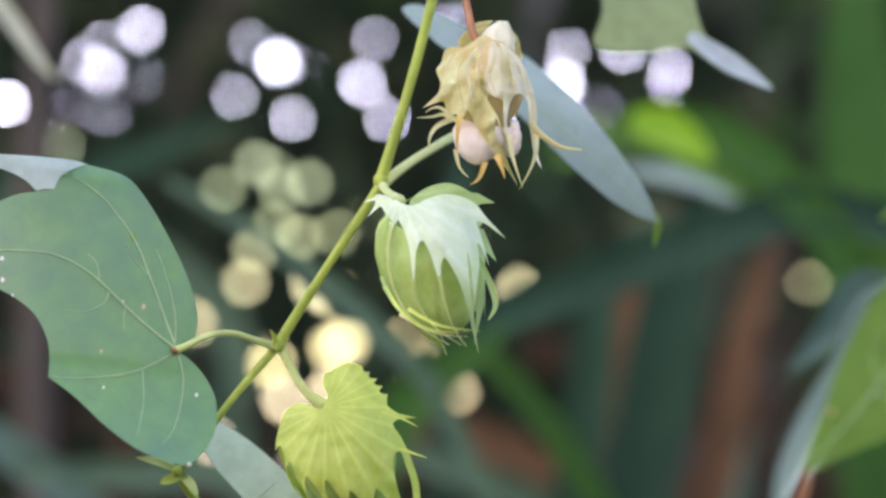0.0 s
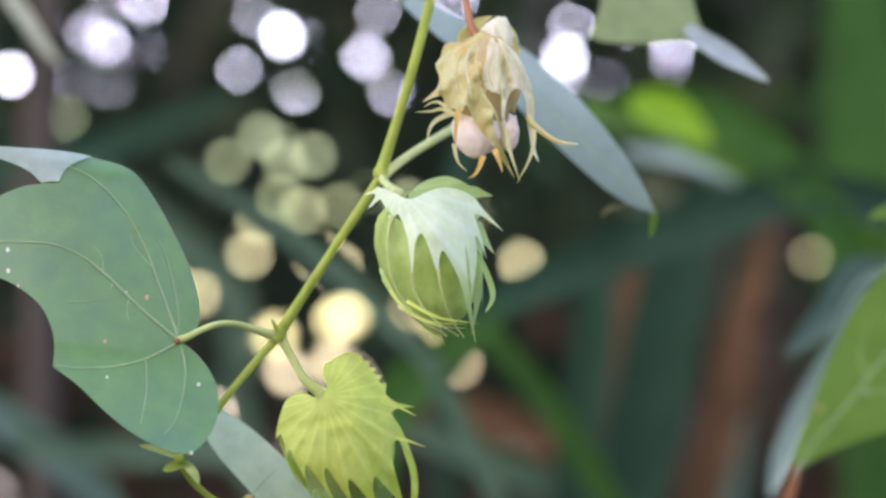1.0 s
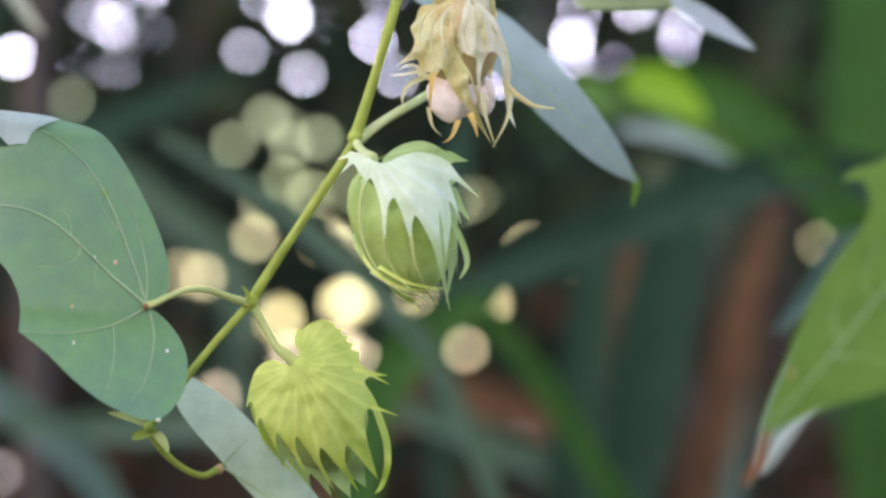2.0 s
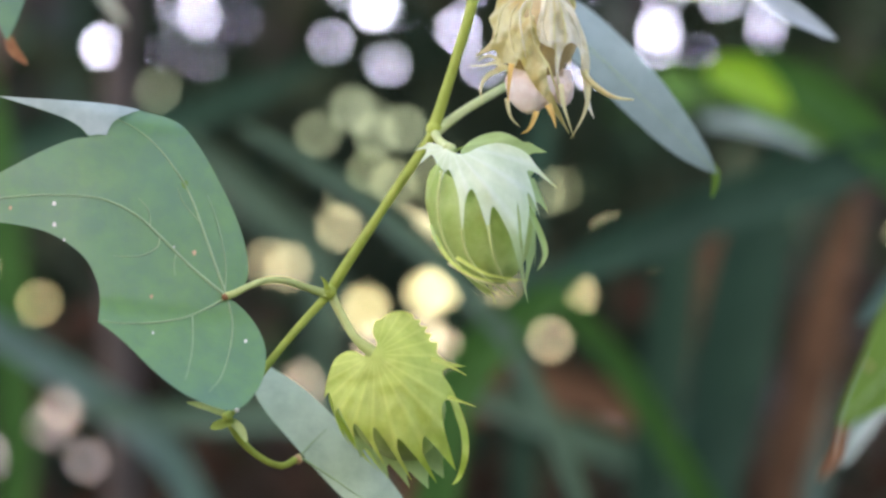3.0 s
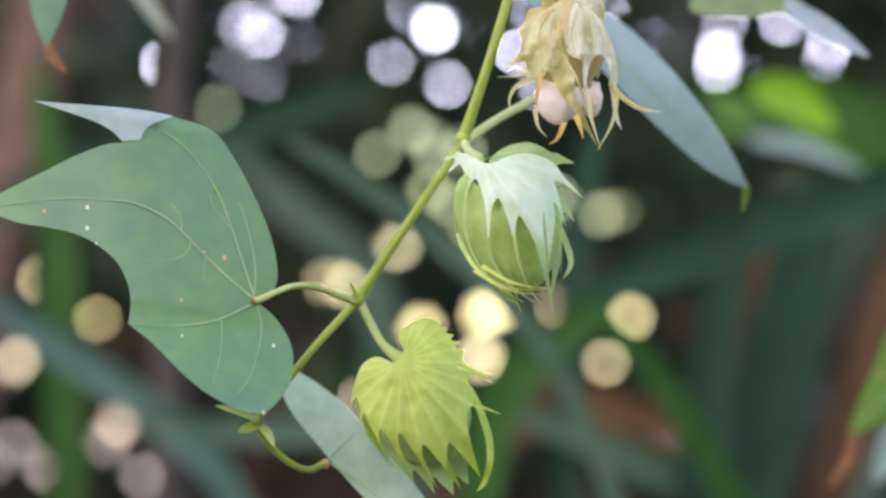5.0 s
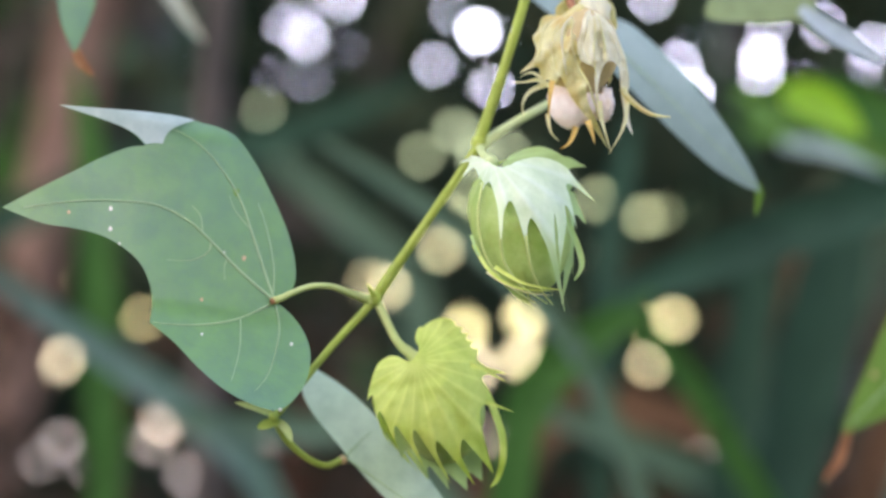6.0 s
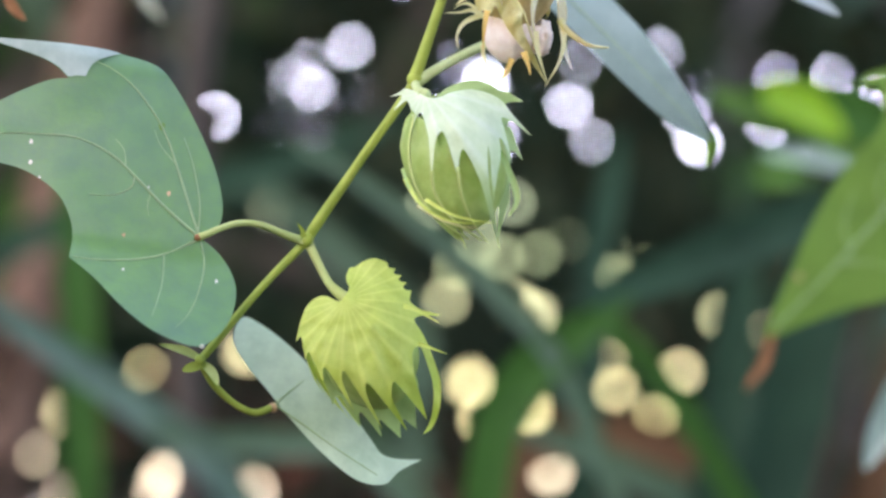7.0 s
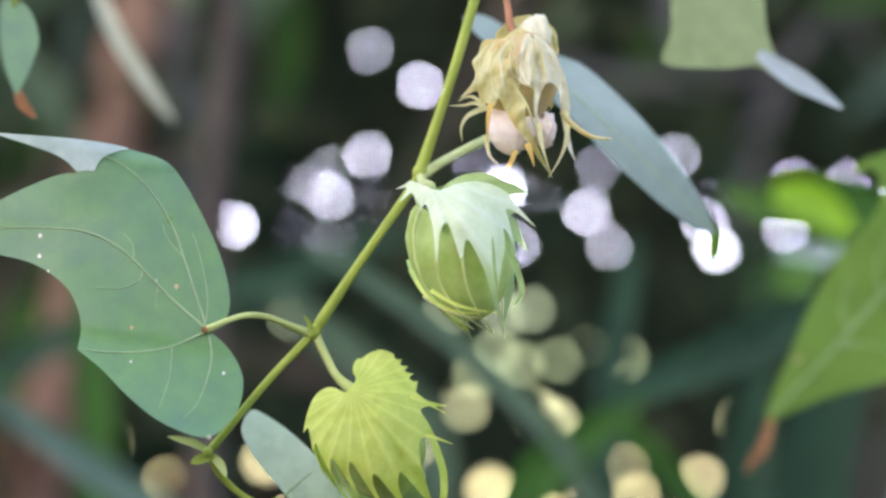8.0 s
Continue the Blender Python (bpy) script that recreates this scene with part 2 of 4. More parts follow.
class Shell:
    """A sheet that wraps the near side of a boll: u to the right and v up in cm from the boll's middle."""

    def __init__(self, base, half, tilt, depth, wave=0.0, seed=0.0, fine=1.1, stalk=(0, 0), ribs=0, relief=0.0):
        self.base, self.half, self.tilt, self.depth = Vector(base), half, radians(tilt), depth
        self.wave, self.seed, self.fine, self.stalk, self.ribs, self.relief = wave, seed, fine, stalk, ribs, relief

    def fan(self, u, v):
        """Which rib of the bract a spot lies on, and how far out it is."""
        du, dv = u - self.stalk[0], v - self.stalk[1]
        return math.atan2(du, -dv) * self.ribs / math.pi, min(1.0, math.hypot(du, dv) / 3.6)

    def at(self, u, v, lift=0.0):
        u, v = float(u), float(v)
        c, n = math.cos(self.tilt), math.sin(self.tilt)
        r = math.hypot((u * c + v * n) / self.half[0], (v * c - u * n) / self.half[1])
        g = math.sqrt(1 - r * r) if r < 0.92 else -0.25 + 0.642 * math.exp(-3.66 * (r - 0.92))
        way, far = self.fan(u, v)
        y = -self.depth * g - self.relief * math.cos(2 * math.pi * way) * min(1.0, 3 * far)
        y += self.wave * (noise.noise(Vector((u * self.fine, v * self.fine, self.seed))) + 0.5 * noise.noise(Vector((u * self.fine * 2.7, v * self.fine * 2.2, self.seed + 9))))
        return self.base + Vector((u, y - lift, v)) * 0.01


def inside(q, loop):
    hit = False
    for (x0, y0), (x1, y1) in zip(loop, loop[1:] + loop[:1]):
        if (y0 > q[1]) != (y1 > q[1]) and q[0] < (x1 - x0) * (q[1] - y0) / (y1 - y0) + x0:
            hit = not hit
    return hit


def leaf_mesh(sheet, outline, step=0.28, steps=5):
    """The blade inside a smoothed outline, with an even mesh that can bend and crease."""
    loop = [(float(q[0]), float(q[1])) for q in smooth_line(outline, steps, True)]
    rim = np.array(loop)
    pts = [Vector(q) for q in loop]
    us, vs = [q[0] for q in loop], [q[1] for q in loop]
    for i in range(int((max(us) - min(us)) / step) + 1):
        for j in range(int((max(vs) - min(vs)) / step) + 1):
            q = (min(us) + (i + 0.5 * (j % 2)) * step, min(vs) + j * step)
            if ((rim - q) ** 2).sum(1).min() > (0.45 * step) ** 2 and inside(q, loop):
                pts.append(Vector(q))
    got, _, tris, *_ = delaunay_2d_cdt(pts, [], [list(range(len(loop)))], 1, 1e-6)
    bm = bmesh.new()
    made = [bm.verts.new(sheet.at(q.x, q.y)) for q in got]
    layer = bm.loops.layers.uv.new("UVMap") if isinstance(sheet, Shell) else None
    for t in tris:
        f = bm.faces.new([made[k] for k in t])
        if layer:
            for lp, k in zip(f.loops, t):
                lp[layer].uv = sheet.fan(got[k].x, got[k].y)
    bmesh.ops.recalc_face_normals(bm, faces=bm.faces)
    return bm


def toothed(start, teeth):
    """An edge of narrow teeth: from the notch at start, each tooth is its tip, the notch after it, and how hollow its two flanks are."""
    out, a = [start], Vector(start)
    for tip, notch, *hollow in teeth:
        first, second = hollow or (0.3, 0.3)
        tip, b = Vector(tip), Vector(notch)
        mid = (a + b) / 2
        for k, (q, deep) in enumerate(((a, first), (b, second))):
            side = [q.lerp(tip, t) + (mid.lerp(tip, t) - q.lerp(tip, t)) * deep for t in (0.3, 0.65)]
            out += [tuple(p) for p in (side if k == 0 else side[::-1])]
            if k == 0:
                out += [tuple(tip), tuple(tip)]
        out.append(tuple(b))
        a = b
    return out


def vein(sheet, points, r0, r1, parent):
    line = [sheet.at(u, v, 0.012) for u, v in smooth_line(points, 6)]
    return part("vein", tube(line, (r0 * 0.75, r1 * 0.75), 6, 1), M_VEIN, parent)


def spot(sheet, u, v, r, parent, mat):
    bm = bmesh.new()
    ring = []
    for k in range(9):
        a = 2 * math.pi * k / 9
        q = r * (1 + 0.12 * math.sin(2.3 * k + u))
        ring.append(bm.verts.new(sheet.at(u + q * math.cos(a), v + 1.3 * q * math.sin(a), 0.01)))
    mid = bm.verts.new(sheet.at(u, v, 0.02))
    for k in range(9):
        bm.faces.new((mid, ring[k], ring[(k + 1) % 9]))
    return part("leaf_spot", bm, mat, parent)


# ---- ground ----
bm = bmesh.new()
bmesh.ops.create_grid(bm, x_segments=60, y_segments=60, size=1500)
for v in bm.verts:
    far = max(abs(v.co.x), abs(v.co.y))
    v.co.x *= (far / 1500) ** 2 if far else 1
    v.co.y *= (far / 1500) ** 2 if far else 1
    v.co.z = 0.06 * noise.noise(v.co * 0.2)
ground = part("ground", bm, ground_mat(), None)
tagged(ground, "dark soil covered with brown leaf litter", "ground", kind="structure")


# ---- the cotton branch ----
plant = holder("cotton_plant", (0.75, 0.25, 0.0), "tall green cotton plant with bolls on an arching branch", "plant")
STEM_TOP = [(0.75, 0.25, 0.0), (0.74, 0.24, 0.8), (0.66, 0.2, 1.55), (0.42, 0.1, 1.86), (0.2, 0.02, 1.72), (0.1078, 0.0000, 1.5032)]
part("main_stalk", tube(STEM_TOP, (0.012, 0.010, 0.007, 0.004, 0.0021, 0.0019), 12, 8), M_STEM, plant)
part("stem", tube([(0.1078, 0.0000, 1.5032), (0.1001, 0.0000, 1.4698), (0.0948, 0.0000, 1.4499), (0.0887, 0.0000, 1.4292), (0.0868, 0.0000, 1.4242), (0.0738, 0.0000, 1.4037), (0.0618, 0.0000, 1.3843), (0.0590, 0.0000, 1.3796), (0.0471, -0.0040, 1.3651), (0.0318, -0.0080, 1.3441)],
    (0.0016, 0.0015, 0.0014, 0.0018, 0.0014, 0.0013, 0.0016, 0.0013, 0.0011, 0.0012), 12, 6, 0.06), M_STEM, plant)


def node_scar(at, r, mat):
    bm = bmesh.new()
    bmesh.ops.create_icosphere(bm, subdivisions=2, radius=r)
    for v in bm.verts:
        v.co = Vector(at) + v.co * (1 + 0.25 * noise.noise(v.co * 900))
    return part("node", bm, mat, plant)


node_scar((0.0885, 0.0000, 1.4280), 0.0024, M_STEM)
node_scar((0.0595, -0.0010, 1.3801), 0.0022, M_STEM)


def stipule(points, w, mat=M_STEM, parent=None, name="stipule", taper=False):
    """A small pointed leaflet at a node."""
    line = [Vector(p) for p in smooth_line(points, 6)]
    bm = bmesh.new()
    rows = []
    for i, q in enumerate(line):
        t = i / (len(line) - 1)
        way = (line[min(i + 1, len(line) - 1)] - line[max(i - 1, 0)]).normalized()
        side = way.cross(Vector((0, 1, 0))).normalized() * w * (max(0.04, 1 - t) ** 0.8 if taper else math.sin(math.pi * (0.12 + 0.88 * t)) ** 0.8)
        rows.append([bm.verts.new(q - side), bm.verts.new(q + Vector((0, w * 0.4, 0))), bm.verts.new(q + side)])
    for a, b in zip(rows, rows[1:]):
        bm.faces.new((a[0], a[1], b[1], b[0]))
        bm.faces.new((a[1], a[2], b[2], b[1]))
    return part(name, bm, mat, parent or plant)


stipule([(0.0592, -0.0030, 1.3800), (0.0584, -0.0040, 1.3826), (0.0570, -0.0045, 1.3845)], 0.0010, M_STEM, None, "stipule", True)
stipule([(0.0590, -0.0030, 1.3796), (0.0566, -0.0036, 1.3800), (0.0545, -0.0040, 1.3795)], 0.0009, M_STEM_PALE, None, "stipule", True)
stipule([(0.0315, -0.0080, 1.3446), (0.0271, -0.0100, 1.3466), (0.0203, -0.0120, 1.3480)], 0.0012, M_STEM_PALE)
stipule([(0.0321, -0.0080, 1.3435), (0.0356, -0.0100, 1.3407), (0.0376, -0.0110, 1.3370)], 0.0013, M_STEM_PALE)
stipule([(0.0335, -0.0090, 1.3431), (0.0296, -0.0100, 1.3419), (0.0272, -0.0110, 1.3407)], 0.0014)
node_scar((0.0319, -0.0090, 1.3441), 0.0016, M_STEM)

# the three-lobed leaf on its arched stalk
part("petiole", tube([(0.0588, 0.0000, 1.3796), (0.0527, -0.0080, 1.3813), (0.0474, -0.0140, 1.3828), (0.0421, -0.0190, 1.3825), (0.0373, -0.0222, 1.3805), (0.0343, -0.0235, 1.3788), (0.0318, -0.0232, 1.3778)], (0.0014, 0.0010, 0.0009, 0.0009, 0.0009, 0.0010, 0.0011), 10), M_STEM_PALE, plant)
big = Sheet((0.0317, -0.0220, 1.3778), (0.36, 0.20, 0.030, 0.0, 0.0), 0.12, 3.0, ((0.1, 1.0, 0.55, 0.6), (-0.2, -1.0, 4.35, -0.9)))
BIG_UPPER = [(0.0, 0.0), (0.2, 0.04), (0.45, 0.29), (0.56, 0.69), (0.5, 1.25), (0.31, 1.89), (0.0, 2.61), (-0.42, 3.4), (-0.85, 4.11), (-1.32, 4.71), (-1.77, 4.98), (-2.41, 5.15), (-3.13, 5.3), (-3.91, 5.35),
    (-4.68, 5.37), (-5.62, 5.4), (-6.5, 5.44), (-6.5, 5.44), (-5.93, 5.27), (-5.28, 5.08), (-4.63, 4.86), (-4.23, 4.63), (-3.94, 4.35), (-3.94, 4.35)]
BIG_LOWER = [(-4.44, 4.27), (-5.2, 3.92), (-5.96, 3.49), (-6.8, 3.02), (-7.95, 2.37), (-7.95, 2.37), (-6.72, 1.95), (-5.85, 1.84), (-5.05, 1.68), (-4.41, 1.38), (-3.84, 0.92), (-3.5, 0.3), (-3.39, -0.25), (-3.37, -0.8), (-3.37, -0.8),
    (-2.64, -1.32), (-1.8, -2.07), (-0.99, -2.66), (-0.29, -2.99), (0.24, -3.13), (0.56, -3.08), (0.88, -2.77), (1.13, -2.23), (1.15, -1.52), (0.95, -0.97), (0.61, -0.5), (0.29, -0.2)]
big_leaf = part("leaf", leaf_mesh(big, BIG_UPPER + BIG_LOWER), M_LEAF, plant, "broad lobed green leaf with pale veins")
FLAP_EDGE = [(-6.5, 5.445), (-6.5, 5.445), (-5.62, 5.41), (-4.68, 5.38), (-3.91, 5.36), (-3.13, 5.31), (-2.6, 5.21), (-2.6, 5.21), (-2.95, 5.03), (-3.3, 4.78), (-3.45, 4.42), (-3.45, 4.42), (-3.7, 4.43), (-3.94, 4.40), (-4.2, 4.64), (-4.63, 4.87), (-5.28, 5.09), (-5.93, 5.28)]
flap = Sheet(big.base + Vector((0, -0.0008, 0)), big.bend, 0.12, 3.0, big.creases)
part("folded_tip", leaf_mesh(flap, FLAP_EDGE, 0.2), M_UNDER, big_leaf, "pale grey underside of the folded leaf tip")
for line, r0, r1 in (
    ([(0, 0), (-0.99, 0.79), (-1.96, 1.71), (-2.61, 2.24), (-3.48, 2.61), (-4.5, 2.68), (-5.59, 2.65), (-7.31, 2.38)], 0.0006, 0.0002),
    ([(0, 0), (-0.65, 1.69), (-1.09, 2.79), (-1.52, 3.5), (-2.1, 4.2), (-2.75, 4.69), (-3.39, 4.96)], 0.0005, 0.00015),
    ([(0, -0.05), (-0.92, -0.56), (-1.8, -0.78), (-2.7, -0.83), (-3.28, -0.78)], 0.0005, 0.00015),
    ([(0.05, -0.13), (0.21, -0.84), (0.17, -1.63), (0.01, -2.25), (-0.26, -2.64)], 0.0004, 0.0001),
    ([(-0.04, 0.19), (-0.08, 1.07), (-0.37, 2.18), (-0.63, 2.82)], 0.0003, 0.0001),
    ([(-1.88, 1.63), (-1.94, 1.31), (-2.39, 1.05), (-3.08, 1.03)], 0.0003, 0.0001),
    ([(-0.89, -0.59), (-0.81, -1.35), (-0.85, -1.97), (-0.91, -2.35)], 0.00025, 0.0001),
    ([(-2.13, 1.86), (-2.21, 2.34), (-2.48, 2.65)], 0.00022, 0.0001),
    ([(-1.4, 1.2), (-1.46, 0.85), (-1.41, 0.53)], 0.0002, 0.0001),
    ([(-0.75, 2.0), (-1.25, 2.55), (-1.45, 3.0)], 0.0002, 0.0001),
):
    vein(big, line, r0, r1, big_leaf)
for u, v, r, m in ((-4.78, 2.45, 0.055, M_SPOT_PALE), (-4.74, 1.86, 0.055, M_SPOT_PALE), (-5.96, 2.29, 0.045, M_SPOT), (-0.92, 1.19, 0.06, M_SPOT), (-2.02, -0.07, 0.045, M_SPOT), (-1.89, -1.07, 0.035, M_SPOT_PALE), (0.59, -1.24, 0.045, M_SPOT_PALE), (-1.48, 1.33, 0.03, M_SPOT_PALE), (-4.45, 1.44, 0.03, M_SPOT_PALE), (-1.26, 3.11, 0.09, M_LEAF_SUNNY)):
    spot(big, u, v, r, big_leaf, m)
node_scar((0.0314, -0.0238, 1.3776), 0.0010, M_BROWN)
# opaque pale ball; its whiteness stands for the drop's glint
bm = bmesh.new()
bmesh.ops.create_uvsphere(bm, u_segments=10, v_segments=8, radius=0.0006)
bmesh.ops.translate(bm, verts=bm.verts, vec=big.at(0.5, -3.12, 0.02))
part("water_drop", bm, M_SPOT_PALE, big_leaf)

# the leaf hanging behind the lower boll
part("petiole", tube([(0.0322, -0.0080, 1.3430), (0.0358, -0.0040, 1.3370), (0.0413, 0.0000, 1.3322), (0.0468, 0.0040, 1.3301), (0.0514, 0.0100, 1.3324)], (0.0012, 0.0011, 0.0010, 0.0010, 0.0011), 10), M_STEM, plant)
node_scar((0.0511, 0.0090, 1.3319), 0.0014, M_SPOT)
low = Sheet((0.0515, 0.0100, 1.3327), (0.25, 0.65, 0.02, 0.02, 0.0), 0.12, 8.0, ((0.64, 0.77, -0.15, -0.5),))
LOW_EDGE = [(-1.25, 2.60), (-0.60, 2.35), (0.20, 1.80), (1.10, 1.00), (2.00, 0.15), (2.80, -0.85), (3.30, -1.35), (4.30, -1.40), (4.30, -1.40), (3.70, -1.75), (3.30, -2.15), (2.50, -2.05), (1.50, -1.35), (0.60, -0.50), (-0.20, 0.35), (-1.00, 1.20), (-1.45, 1.95)]
low_leaf = part("leaf", leaf_mesh(low, LOW_EDGE), M_LEAF_PALE, plant, "grey-green leaf curling away edge-on")
vein(low, [(0, 0), (0.9, -0.55), (1.9, -1.2), (3.1, -1.9)], 0.0005, 0.0002, low_leaf)
vein(low, [(0, 0), (0.35, 0.4), (0.75, 0.8)], 0.0004, 0.00015, low_leaf)

# the long leaf behind the open boll
part("petiole", tube([(0.0892, 0.0000, 1.4271), (0.0934, 0.0030, 1.4309), (0.0986, 0.0080, 1.4351), (0.1070, 0.0150, 1.4410), (0.1207, 0.0400, 1.4520), (0.1240, 0.0600, 1.4652)], (0.0017, 0.0014, 0.0013, 0.0013, 0.0012, 0.0012), 10), M_STALK_WHITE, plant)
side = Sheet((0.1332, 0.0600, 1.4606), (0.12, 0.05, 0.0, 0.05, 0.0), 0.08, 15.0)
SIDE_EDGE = [(-3.72, 2.68), (-3.18, 2.9), (-2.28, 2.47), (-1.02, 1.78), (0.07, 1.37), (0.97, 0.68), (1.98, -0.27), (2.91, -1.31), (3.67, -2.3), (4.25, -3.2), (4.53, -3.84), (4.53, -3.84), (3.91, -3.65), (2.98, -3.16), (1.95, -2.37), (0.93, -1.48), (0.11, -0.71), (-0.81, 0.14), (-1.9, 1.09), (-2.8, 1.79)]
side_leaf = part("leaf", leaf_mesh(side, SIDE_EDGE), M_LEAF_GREY, plant, "smooth grey-green leaf with a yellow tip")
vein(side, [(-1.91, 1.83), (0.09, 0.18), (2.29, -1.78), (4.33, -3.63)], 0.0004, 0.0002, side_leaf)
stipule([side.at(4.27, -3.46), side.at(4.5, -3.9), side.at(4.42, -4.6)], 0.0013, M_LEAF_SUNNY)

# the pointed leaf with the withered tip
point = Sheet((0.1787, -0.1700, 1.3490), (0.10, 0.08, 0.0, 0.0, 0.0), 0.08, 21.0)
POINT_EDGE = [(-0.09, -0.04), (0.09, 0.56), (0.45, 1.45), (0.75, 2.22), (1.06, 2.87), (1.43, 3.52), (1.92, 4.18), (2.3, 4.65), (2.42, 5.04), (2.32, 5.49), (2.1, 5.61), (1.79, 5.53), (1.79, 5.53), (1.98, 5.8), (2.54, 6.02), (3.31, 6.29), (4.45, 6.56), (5.6, 5.77), (5.08, 3.43), (4.32, 1.87), (3.32, 1.14), (2.57, 0.85), (1.83, 0.64), (1.21, 0.42), (0.59, 0.15), (0.22, -0.03)]
point_leaf = part("leaf", leaf_mesh(point, POINT_EDGE), M_LEAF_SUNNY, plant, "yellow-green leaf with a withered brown tip")
vein(point, [(0.05, 0.06), (1.08, 1.17), (2.06, 2.34), (2.81, 3.2), (3.94, 4.27), (5.34, 5.37)], 0.0003, 0.0005, point_leaf)
for a, b, c in (((1.69, 1.95), (1.56, 2.51), (1.81, 3.28)), ((2.44, 2.8), (2.31, 3.43), (2.68, 4.34)), ((1.44, 1.62), (2.19, 1.65), (2.82, 1.43)), ((2.81, 3.2), (3.69, 3.37), (4.32, 3.14))):
    vein(point, [a, b, c], 0.00022, 0.0001, point_leaf)
spot(point, 0.6, 1.25, 0.055, point_leaf, M_SPOT)
spot(point, 1.76, 1.61, 0.025, point_leaf, M_SPOT_PALE)
stipule([point.at(0.08, 0.12), point.at(-0.04, -0.37), point.at(-0.16, -0.75), point.at(-0.38, -1.04), point.at(-0.5, -1.29)], 0.0012, M_BROWN)
part("petiole", tube([point.at(5.5, 5.6), (0.30, -0.08, 1.54), (0.45, 0.08, 1.84)], (0.0011, 0.0013, 0.0016)), M_STEM, plant)

# leaves high on the branch, of which only the ends hang into view
over = Sheet((0.1762, 0.1000, 1.4922), (0.1, 0.1, 0.0, 0.02, 0.0), 0.1, 31.0)
OVER_EDGE = [(-1.5, -0.95), (-1.3, 0.2), (-1.2, 1.8), (0.2, 2.8), (1.6, 2.1), (1.9, 0.4), (2.3, -0.6), (3.1, -1.2), (4.25, -2.1), (4.25, -2.1), (3.0, -1.75), (2.1, -1.2), (1.5, -0.9), (0.3, -1.05)]
part("leaf", leaf_mesh(over, OVER_EDGE), M_OLIVE, plant, "yellow-green leaf with a long pale tip")
stipule([over.at(1.6, -0.5, 0.25), over.at(2.6, -1.15, 0.3), over.at(3.4, -1.62, 0.3), over.at(4.45, -2.25, 0.25)], 0.0034, M_PALE_TIP)
part("petiole", tube([over.at(0.2, 2.7), (0.25, 0.1, 1.62), (0.3, 0.06, 1.78)], (0.0011, 0.0012, 0.0015)), M_STEM, plant)
stipule([(-0.0830, 0.3300, 1.5676), (-0.0752, 0.3300, 1.5528), (-0.0677, 0.3300, 1.5380), (-0.0558, 0.3300, 1.5205), (-0.0470, 0.3300, 1.5080), (-0.0402, 0.3300, 1.5000)], 0.0036, M_STRAW)
part("petiole", tube([(-0.0828, 0.3300, 1.5670), (-0.0700, 0.2700, 1.6500), (0.0400, 0.1500, 1.7500), (0.2, 0.02, 1.72)], (0.001, 0.0012, 0.0014, 0.0015)), M_STEM, plant)
curl = Sheet((-0.0443, 0.0500, 1.4662), (0.2, 0.1, 0.0, 0.0, 0.0), 0.1, 41.0)
CURL_EDGE = [(-0.55, 2.2), (0.2, 2.0), (0.65, 1.0), (0.5, 0.1), (0.25, -0.6), (0.1, -0.9), (-0.1, -0.6), (-0.4, 0.1), (-0.55, 1.0)]
part("leaf", leaf_mesh(curl, CURL_EDGE), M_LEAF, plant, "small green leaf with a withered tip")
stipule([curl.at(0.1, -0.75), curl.at(0.3, -1.2), curl.at(0.75, -1.65)], 0.0018, M_BROWN)
part("petiole", tube([curl.at(-0.2, 2.0), (0.0, 0.06, 1.66), (0.2, 0.02, 1.74)], (0.001, 0.0012, 0.0015)), M_STEM, plant)


# ---- bolls ----
class Boll:
    def __init__(self, base, tip, width, turn=0.0):
        self.base = Vector(base)
        self.axis = Vector(tip) - self.base
        self.length = self.axis.length
        self.axis.normalize()
        front = Vector((0, -1, 0))
        self.front = (front - self.axis * front.dot(self.axis)).normalized()
        self.right = self.axis.cross(self.front) * -1
        self.width, self.turn = width, turn

    def at(self, phi, h, r):
        p = phi + self.turn
        return self.base + self.axis * (h * self.length) + (self.front * math.cos(p) + self.right * math.sin(p)) * r


def capsule(b, lo, hi, fat, name, mat, parent, ridges=3, label=""):
    bm = bmesh.new()
    rings, n = [], 36
    for i in range(19):
        t = i / 18
        r = b.width * fat * max(0.0, math.sin(math.pi * t)) ** 0.55 * (1.05 - 0.14 * t)
        rings.append([bm.verts.new(b.at(2 * math.pi * k / n, lo + (hi - lo) * t, r * (1 + 0.05 * math.cos(ridges * 2 * math.pi * k / n)) + 0.00001)) for k in range(n)])
    for p, q in zip(rings, rings[1:]):
        for k in range(n):
            bm.faces.new((p[k], p[(k + 1) % n], q[(k + 1) % n], q[k]))
    bmesh.ops.remove_doubles(bm, verts=bm.verts, dist=0.00005)
    bmesh.ops.recalc_face_normals(bm, faces=bm.faces)
    return part(name, bm, mat, parent, label)


